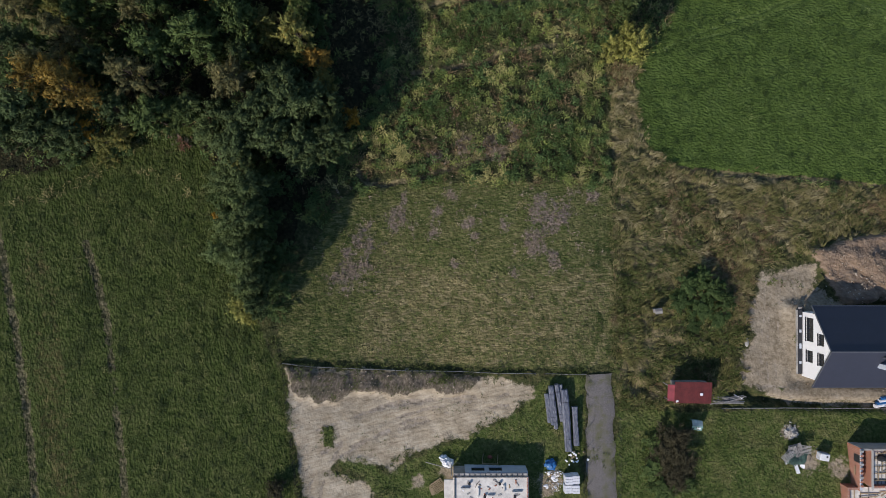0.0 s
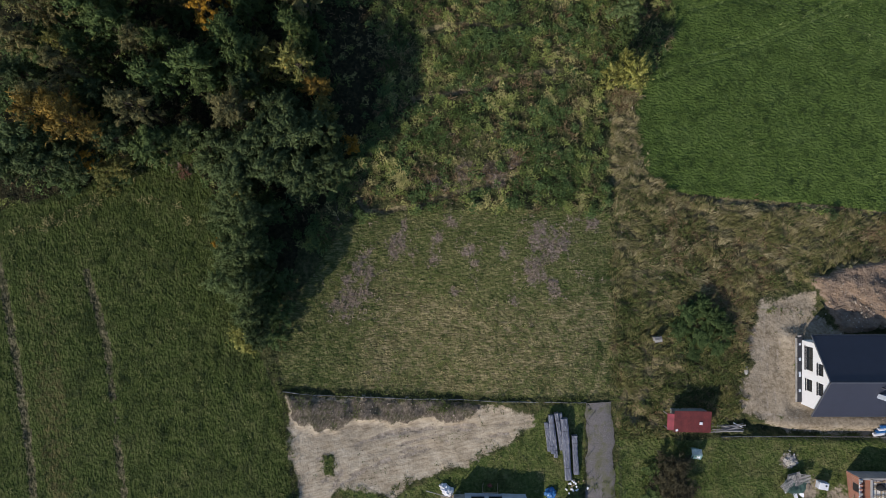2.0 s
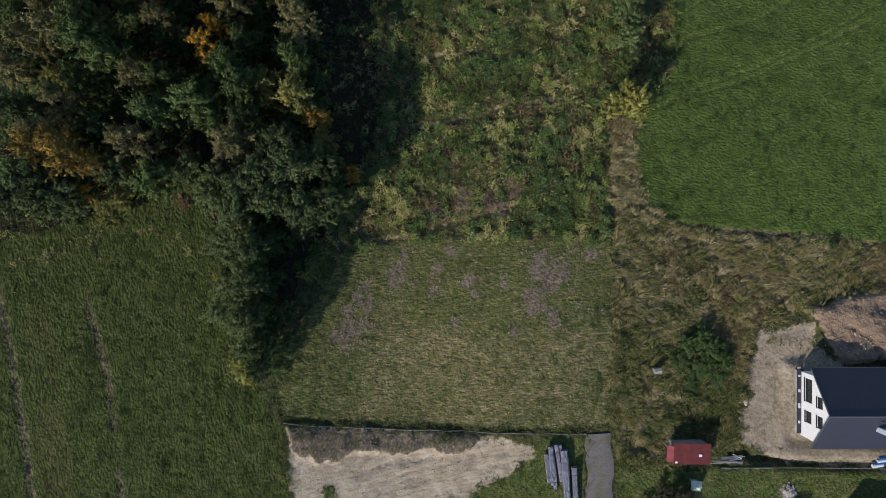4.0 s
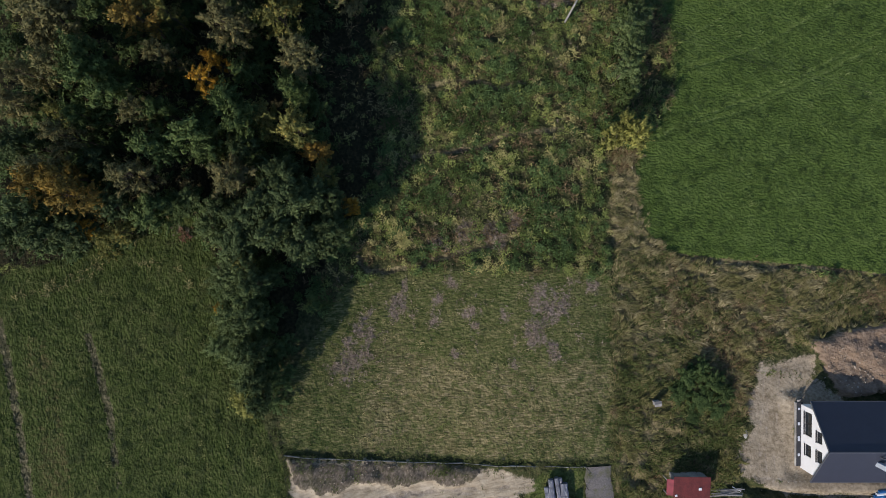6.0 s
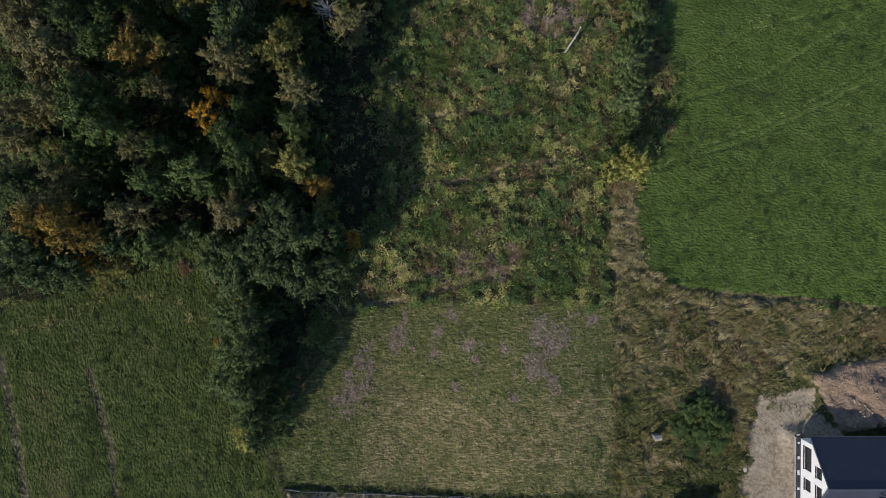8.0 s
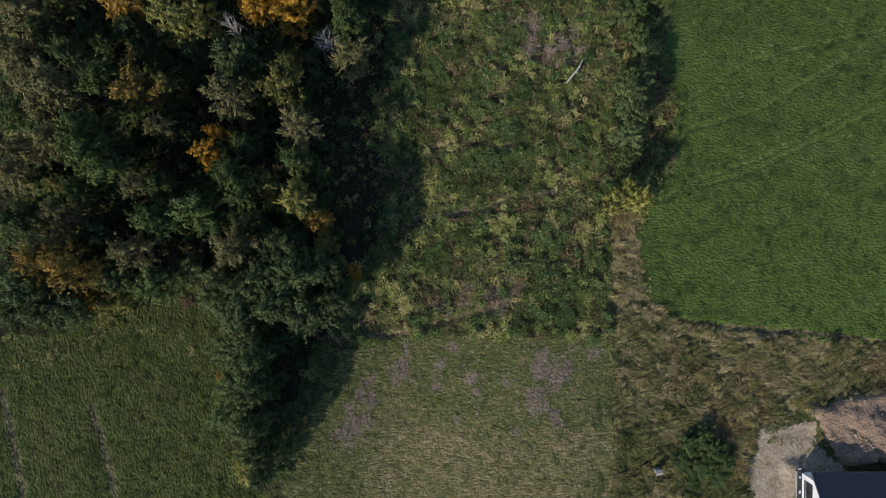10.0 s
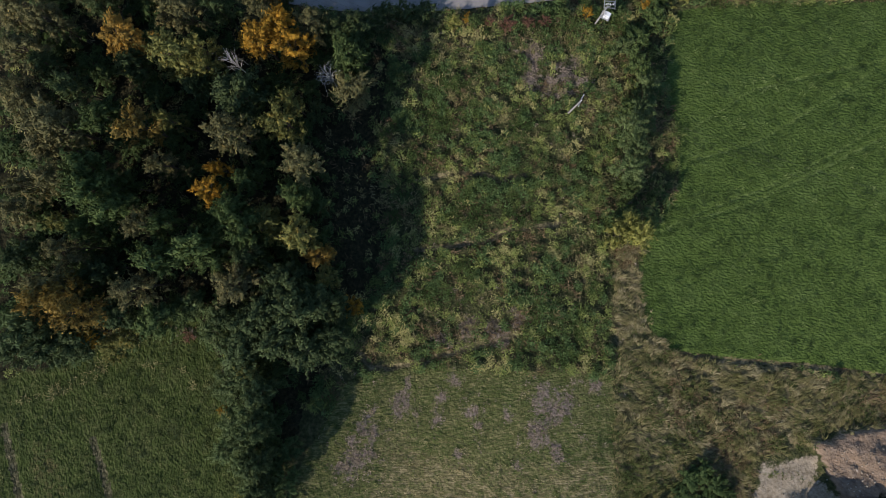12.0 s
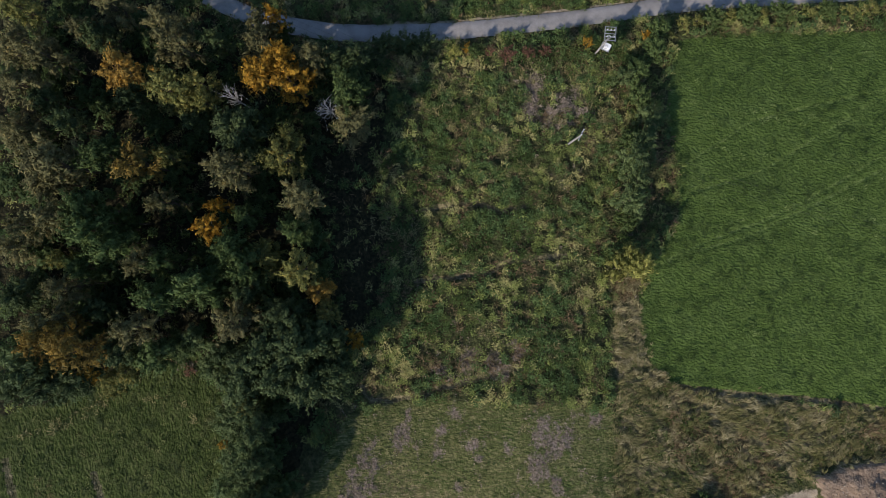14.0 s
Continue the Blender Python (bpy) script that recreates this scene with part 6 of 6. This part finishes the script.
def deck_building():
    """The lower storey with its pale deck; grey boards face its north wall."""
    x0, x1, y1, y0 = 1.5, 11.9, -31.2, -44.0
    z = at(6, -31.5).z
    top = 2.75
    site = thing("unfinished_house", (0, 0, 0), 0, "unfinished house with grey insulated walls and a pale deck on top", "house")
    part("wall", block((x1 - x0, y1 - y0 - 0.2, top + 1.2), ((x0 + x1) / 2, (y0 + y1 - 0.2) / 2, z + (top - 1.2) / 2)), CONCRETE, site)
    boards = [(a, b, -0.9, top) for a, b in ((x0 + 1.6, x0 + 2.5), (x0 + 4.4, x0 + 5.0), (x0 + 6.9, x0 + 8.6), (x0 + 8.6, x1))]
    boards += [(a, b, lo, hi) for a, b in ((x0 + 2.5, x0 + 4.4), (x0 + 5.0, x0 + 6.9)) for lo, hi in ((-0.9, 0.8), (top - 0.5, top))]
    for a, b, lo, hi in boards:
        part("insulation", block((b - a - 0.012, 0.2, hi - lo), ((a + b) / 2, y1 - 0.1, z + (lo + hi) / 2), bevel=0.006), GREY_BOARD, site, "grey insulation board on the north wall")
    for a, b in ((x0 + 2.5, x0 + 4.4), (x0 + 5.0, x0 + 6.9)):
        win = part("window", block((b - a, 0.06, 1.45), ((a + b) / 2, y1 - 0.17, z + 1.52)), DARK_FRAME, site, "dark window opening")
        part("pane", block((b - a - 0.2, 0.03, 1.25), ((a + b) / 2, y1 - 0.13, z + 1.52)), GLASS, win)
    part("deck", block((x1 - x0 + 0.1, y1 - y0 - 0.5, 0.2), ((x0 + x1) / 2, (y0 + y1) / 2 - 0.3, z + top + 0.1), bevel=0.02), SLAB, site, "pale deck strewn with offcuts")
    for k in range(14):
        part("parapet_block", block((0.56, 0.3, 0.26), (x0 + 0.4 + 0.74 * k, y1 - 0.25, z + top + 0.13), (0, 0, 0), 0.015), CONCRETE if k % 3 else GREY_TIMBER, site)
    part("edge_profile", block((x1 - x0 + 0.3, 0.1, 0.12), ((x0 + x1) / 2, y1 - 0.62, z + top + 0.24)), BLACK_GAP, site)
    part("edge_profile", block((0.1, 12, 0.3), (x0 + 0.15, y1 - 6.6, z + top + 0.25)), BLACK_GAP, site)
    part("edge_profile", block((0.14, 12, 0.3), (x1 - 0.1, y1 - 6.6, z + top + 0.25)), CLAY, site)
    part("side_deck", block((1.4, 11, 0.2), (x0 - 0.65, y1 - 6.7, z + top - 0.4), bevel=0.02), SLAB, site)
    part("scaffold_rail", rod((x0 - 4.0, y1 + 0.6, z + 0.6), (x0, y1 - 0.4, z + 0.9), 0.06), GREY_TIMBER, site)
    part("scaffold_post", rod((x0 - 0.3, y1 + 0.2, z - 0.4), (x0 - 0.3, y1 - 0.2, z + top + 1.0), 0.05), STEEL, site)
    r = random.Random(12)
    for k in range(5):
        part("partition", block((0.2 if k % 2 else r.uniform(0.8, 1.6), r.uniform(0.8, 1.5) if k % 2 else 0.2, 0.3), (x0 + 1.6 + 1.8 * k, y1 - 2.2 - 0.5 * (k % 3), z + top + 0.33), (0, 0, r.uniform(-4, 4)), 0.01), SLAB, site)
    for k in range(26):
        part("offcut", block((r.uniform(0.2, 0.7), r.uniform(0.1, 0.25), 0.06), (r.uniform(x0 + 0.8, x1 - 0.8), r.uniform(y1 - 4.5, y1 - 1.0), z + top + 0.24), (0, 0, r.uniform(0, 180)), 0.01), r.choice((TIMBER, CONCRETE, WHITE_FOIL, CLAY, GREY_TIMBER)), site)
    for k in range(4):
        part("bucket", rod((x0 + 2.2 + 2.1 * k, y1 - 1.5 - (k % 2) * 1.8, z + top + 0.2), (x0 + 2.2 + 2.1 * k, y1 - 1.5 - (k % 2) * 1.8, z + top + 0.55), 0.16, 0.2, 10), BLACK_GAP, site)


deck_building()


def timber_bundles():
    """Roof timbers wrapped in film, on bearers."""
    rows = [(15.8, -22.6, 5.6, 0.75, 0.8, 4), (16.8, -22.2, 5.4, 0.6, 0.9, 9), (15.2, -23.0, 4.2, 0.6, 0.6, 7), (17.8, -24.7, 8.9, 1.0, 0.95, 4), (19.1, -25.5, 5.6, 0.75, 0.8, 3), (16.1, -23.4, 5.2, 0.6, 0.7, 6), (17.2, -21.9, 4.6, 0.55, 0.7, 6)]
    for x, y, long, wide, tall, lean in rows:
        ob = thing("timber_bundle", at(x, y), 90 + lean, "long bundle of roof timbers wrapped in grey plastic film", "timber", "wrapped timber bundles")
        bm = bmesh.new()
        n = 14
        for k in range(n + 1):
            u = k / n * 2 - 1
            s = 1 + 0.035 * math.sin(k * 2.3 + x) + 0.05 * math.sin(k * 0.5 + 3 * x)
            ring = [(-wide / 2 * s, 0.12), (-wide / 2 * s, tall * 0.86 * s), (-wide / 3, tall * s), (wide / 3 * s, tall * 0.97), (wide / 2 * s, tall * 0.84), (wide / 2 * s, 0.12)]
            for yy, zz in ring:
                bm.verts.new((u * long / 2, yy, zz))
        bm.verts.ensure_lookup_table()
        for k in range(n):
            for j in range(6):
                a, b = k * 6 + j, k * 6 + (j + 1) % 6
                bm.faces.new([bm.verts[q] for q in (a, b, b + 6, a + 6)])
        bm.faces.new([bm.verts[q] for q in range(6)]), bm.faces.new([bm.verts[n * 6 + q] for q in range(6)][::-1])
        part("film", bm, FOIL, ob)
        for k in (0, 2):
            part("strap", block((0.03, wide * 1.06, 0.02), ((k - 1) * long * 0.3, 0, tall * 1.02)), BLACK_GAP, ob)
        for k in range(3):
            part("bearer", block((0.12, wide * 1.1, 0.14), ((k - 1) * long * 0.36, 0, 0.07)), TIMBER, ob)


timber_bundles()


def block_pallets():
    for px, py, tall in ((17.8, -32.7, 1.5), (18.8, -32.6, 1.5), (17.7, -34.0, 1.25), (18.8, -34.0, 1.35)):
        ob = thing("block_pallet", at(px, py), 2, "pallet of pale building blocks wrapped in film", "pallet", "pallets of blocks")
        bm = bmesh.new()
        for i in range(2):
            for j in range(3):
                block((0.5, 0.36, tall - 0.02), (-0.26 + 0.52 * i, -0.38 + 0.38 * j, 0.14 + tall / 2), bevel=0.03, bm=bm)
        part("blocks", bm, WHITE_FOIL, ob)
        part("wrap", block((1.06, 1.16, 0.5), (0, 0, 0.5), bevel=0.03), GREY_BOARD, ob)
        for j in range(3):
            part("runner", block((1.05, 0.1, 0.14), (0, -0.45 + 0.45 * j, 0.07)), TIMBER, ob)
    r = random.Random(31)
    x, y = (18.5, -30.1)
    ob = thing("loose_blocks", at(x, y), 0, "pale loose blocks scattered at the end of the timber bundles", "blocks")
    for k in range(22):
        s = r.uniform(0.2, 0.34)
        part("loose_block", block((s, s * 0.8, 0.2), (r.gauss(0, 0.75), r.gauss(0, 0.5), 0.1 + 0.08 * (k % 3)), (0, r.uniform(-8, 8), r.uniform(0, 180)), 0.015), WHITE_RENDER if k % 3 else TIMBER, ob)
    x, y = (16.3, -33.6)
    ob = thing("rubble_heap", at(x, y), 0, "spill of pale rubble and offcuts beside the pallets", "rubble")
    for k in range(230):
        s = r.uniform(0.08, 0.3)
        u = r.random()
        part("rubble_piece", block((s, s * r.uniform(0.4, 0.9), s * 0.5), (-0.9 + 1.2 * u + r.gauss(0, 0.5), r.uniform(-2.9, 1.7), 0.05), (r.uniform(-20, 20), r.uniform(-20, 20), r.uniform(0, 180)), 0.01), (RUBBLE, WHITE_RENDER, RUBBLE, TIMBER, GREY_BOARD)[k % 5], ob)
    for k in range(6):
        part("plastic_scrap", crumpled((r.uniform(0.2, 0.45), r.uniform(0.2, 0.4), 0.15), 3.3 * k, 2, 0.5), WHITE_FOIL, ob).location = (r.uniform(-1.6, 0.2), r.uniform(-2.4, 1.4), 0.03)


block_pallets()


def site_odds():
    x, y = (15.5, -31.0)
    ob = thing("blue_tarp", at(x, y), 0, "crumpled blue plastic tarp over a heap", "tarp")
    part("sheet", crumpled((0.85, 0.8, 0.7), 5.5, 3, 0.35), BLUE_FOIL, ob)
    for px, py, s, k in ((0.1, -30.4, 0.62, 1.7), (0.8, -31.0, 0.8, 4.1)):
        ob = thing("white_bag", at(px, py), 20, "bulging white builder's bag on the grass", "bag", "builder's bags")
        part("bag", crumpled((s, s * 0.9, 0.75), k, 3, 0.4), WHITE_FOIL, ob)
        part("loop", rod((s * 0.5, 0, 0.6), (s * 0.8, 0.2, 0.75), 0.04), WHITE_FOIL, ob)
    x, y = (-0.7, -34.2)
    ob = thing("wooden_pallet", at(x, y), 35, "pale wooden lattice pallet lying on the grass", "pallet")
    for k in range(7):
        part("slat", block((1.9, 0.09, 0.05), (0, -0.75 + 0.25 * k, 0.17)), TIMBER, ob)
        part("runner", block((0.08, 1.7, 0.1), (-0.85 + 0.28 * k, 0, 0.09)), TIMBER, ob)
    x, y = (-1.6, -34.9)
    ob = thing("plank", at(x, y), 110, "short wide pale plank on the grass", "plank")
    part("board", block((1.3, 0.5, 0.08), (0, 0, 0.12), bevel=0.01), TIMBER, ob)
    part("bearer", block((0.1, 0.5, 0.08), (0.4, 0, 0.04)), TIMBER, ob)
    x, y = (6.8, -30.1)
    ob = thing("trestle", at(x, y), -2, "pale timber frame standing in the shade of the building", "frame")
    for k in (-1, 1):
        part("leg", rod((k * 1.1, -0.7, 0.0), (k * 1.05, 0.7, 0.9), 0.05), TIMBER, ob)
        part("leg", rod((k * 1.1, -0.7, 0.0), (k * 1.1, -0.7, 0.9), 0.05), TIMBER, ob)
    part("rail", rod((-1.1, -0.7, 0.85), (1.1, -0.7, 0.85), 0.05), TIMBER, ob)
    part("tub", crumpled((0.4, 0.3, 0.35), 2.2, 2, 0.1), plain("dull_red_tub", (0.25, 0.07, 0.05), 0.7), ob)
    x, y = (63.0, -21.9)
    ob = thing("blue_bundle", at(x, y), 0, "blue and white wrapped bundles beside the house", "bundle")
    for k in range(4):
        part("roll", rod((-0.9 + 0.3 * k, -0.7 + 0.35 * k, 0.3), (0.6 + 0.3 * k, -0.5 + 0.35 * k, 0.3), 0.28, sides=10), BLUE_FOIL if k % 2 else WHITE_FOIL, ob)
    x, y = (44.8, -13.8)
    ob = thing("pale_sack", at(x, y), 0, "pale grey sack at the edge of the yard", "sack")
    part("sack", crumpled((0.35, 0.7, 0.3), 7.7, 2, 0.4), CONCRETE, ob)


site_odds()


# ---- fences ----
def fence(line, gap, tall, label, post_material, wires=4, plinth=False):
    """Posts along a line with wires between them."""
    pts = []
    for a, b in zip(line, line[1:]):
        a, b = Vector(a), Vector(b)
        k = max(1, round((b - a).length / gap))
        pts += [a.lerp(b, i / k) for i in range(k)]
    pts.append(Vector(line[-1]))
    tops = [at(p.x, p.y) for p in pts]
    ob = thing("fence", tops[0], 0, label, "fence")
    shift = Vector(tops[0])
    first = None
    for p in tops:
        if first is None:
            bm = bmesh.new()
            block((0.075, 0.075, tall + 0.3), (0, 0, (tall - 0.3) / 2), bevel=0.012, bm=bm)
            first = part("post", bm, post_material, ob)
            post = first
        else:
            post = new("post", first.data)
            post.parent = ob
        post.location = p - shift
    bm = bmesh.new()
    for a, b in zip(tops, tops[1:]):
        for k in range(wires):
            up = Vector((0, 0, tall * (0.12 + 0.84 * k / (wires - 1))))
            rod(a - shift + up, b - shift + up, 0.008, sides=3, bm=bm)
    part("wire_mesh", bm, WIRE, ob)
    for a, b in zip(tops, tops[1:]) if plinth else ():
        d = b - a
        board = part("plinth_board", block((d.length - 0.1, 0.05, 0.36), (0, 0, 0), bevel=0.008), CONCRETE, ob, "pale concrete plinth board")
        board.matrix_basis = Matrix.Translation((a + b) / 2 - shift + Vector((0, 0, 0.12))) @ d.to_track_quat("X", "Z").to_matrix().to_4x4()


fence([(-23.7, -16.8), (-18.7, -17.5), (-7.0, -18.0), (5.5, -18.1), (21.0, -18.3)], 2.6, 1.5, "low wire fence on thin posts round the plot", POST, plinth=True)
fence([(-23.4, -17.3), (-22.5, -24.7), (-21.0, -33.5), (-20.2, -37.4)], 2.6, 1.5, "low wire fence on thin posts beside the hayfield", POST)
fence([(21.1, -18.4), (20.6, -26.4), (20.0, -37.5)], 2.6, 1.5, "wire fence on thin posts along the gravel driveway", POST)
fence([(25.5, -24.4), (25.4, -29.6), (25.0, -37.4)], 2.6, 1.5, "wire fence on thin posts along the neighbour's lawn", POST)
fence([(40.5, -23.2), (46.5, -23.1), (55.1, -23.1), (65.7, -23.0)], 2.6, 1.5, "wire fence on thin posts below the house yard", POST, plinth=True)


# ---- power line ----
def power_pole(x, y, tall, label, arms):
    base = at(x, y)
    ob = thing("power_pole", base, 0, label, "power pole", "poles of the power line")
    part("mast", rod((0, 0, -0.3), (0, 0, tall), 0.19, 0.13, 10), CONCRETE, ob, "pale concrete mast")
    for zz, wide in arms:
        arm = part("crossarm", block((0.1, wide, 0.12), (0, 0, zz), (0, 0, -25), 0.01), STEEL, ob)
        for k in (-1, 0, 1):
            yy = k * wide * 0.45
            rz = radians(-25)
            part("insulator", rod((-yy * math.sin(rz), yy * math.cos(rz), zz + 0.05), (-yy * math.sin(rz), yy * math.cos(rz), zz + 0.4), 0.07, 0.05, 8), WHITE_FOIL, arm)
    return ob, base


P1, BASE1 = power_pole(20.3, 51.4, 9.3, "pale concrete power pole with crossarms in the weeds", ((9.1, 2.0), (8.5, 1.6)))
P2, BASE2 = power_pole(25.5, 67.2, 8.2, "pale concrete power pole carrying a transformer by the road", ((7.4, 1.6),))
part("transformer", block((0.95, 0.75, 1.2), (0.55, -0.5, 5.6), (0, 0, -25), 0.06), WHITE_FOIL, P2, "pale grey transformer box")
part("platform", block((1.6, 1.3, 0.08), (0.5, -0.3, 4.9), (0, 0, -25), 0.01), STEEL, P2)
TURN_P2 = Matrix.Translation((0.35, 0.75, 0)) @ pose(0, 0, 0, 0, 0, -4)
for k in (-1, 1):
    part("frame_rail", block((0.12, 2.3, 0.14), (0.85 * k, 0, 8.1), bevel=0.01), STEEL, P2).matrix_basis = TURN_P2
for k in range(5):
    part("crossbar", block((1.8, 0.1, 0.1), (0, -1.05 + 0.52 * k, 8.2), bevel=0.01), STEEL, P2).matrix_basis = TURN_P2
for k in range(3):
    part("fuse", rod((-0.55 + 0.55 * k, 0.55, 8.25), (-0.55 + 0.55 * k, 0.55, 8.7), 0.08, 0.06, 8), WHITE_FOIL, P2).matrix_basis = TURN_P2
    part("fuse", rod((-0.55 + 0.55 * k, -0.5, 8.25), (-0.55 + 0.55 * k, -0.5, 8.6), 0.08, 0.06, 8), WHITE_FOIL, P2).matrix_basis = TURN_P2
for k in (-1, 1):
    part("brace", rod((0.1 * k, 0.05, 6.8), (0.85 * k + 0.35, 0.75, 8.05), 0.04), STEEL, P2)


def wire(a, b, sag, name, label):
    a, b = Vector(a), Vector(b)
    ob = thing(name, a, 0, label, "wire", "wires of the power line")
    bm = bmesh.new()
    pts = [a.lerp(b, k / 16) - a - Vector((0, 0, sag * 4 * (k / 16) * (1 - k / 16))) for k in range(17)]
    for p, q in zip(pts, pts[1:]):
        rod(p, q, 0.009, sides=4, bm=bm)
    part("cable", bm, WIRE, ob)


for k in (-1, 0, 1):
    d = Vector((0.38 * k, 0.82 * k, 9.5))
    wire(BASE1 + d, Vector((-45.0, 78.0, 2.5)) + Vector((0.3 * k, 0.7 * k, 0)), 1.2, "power_line_wire", "thin dark overhead wire of the power line")
    wire(BASE1 + d, Vector((95.0, 27.0, 6.0)) + Vector((0.3 * k, 0.7 * k, 0)), 1.4, "power_line_wire", "thin dark overhead wire of the power line")
    wire(BASE1 + d * 0.98, BASE2 + Vector((0.38 * k, 0.82 * k, 8.4)), 0.3, "power_line_wire", "thin dark overhead wire to the transformer pole")
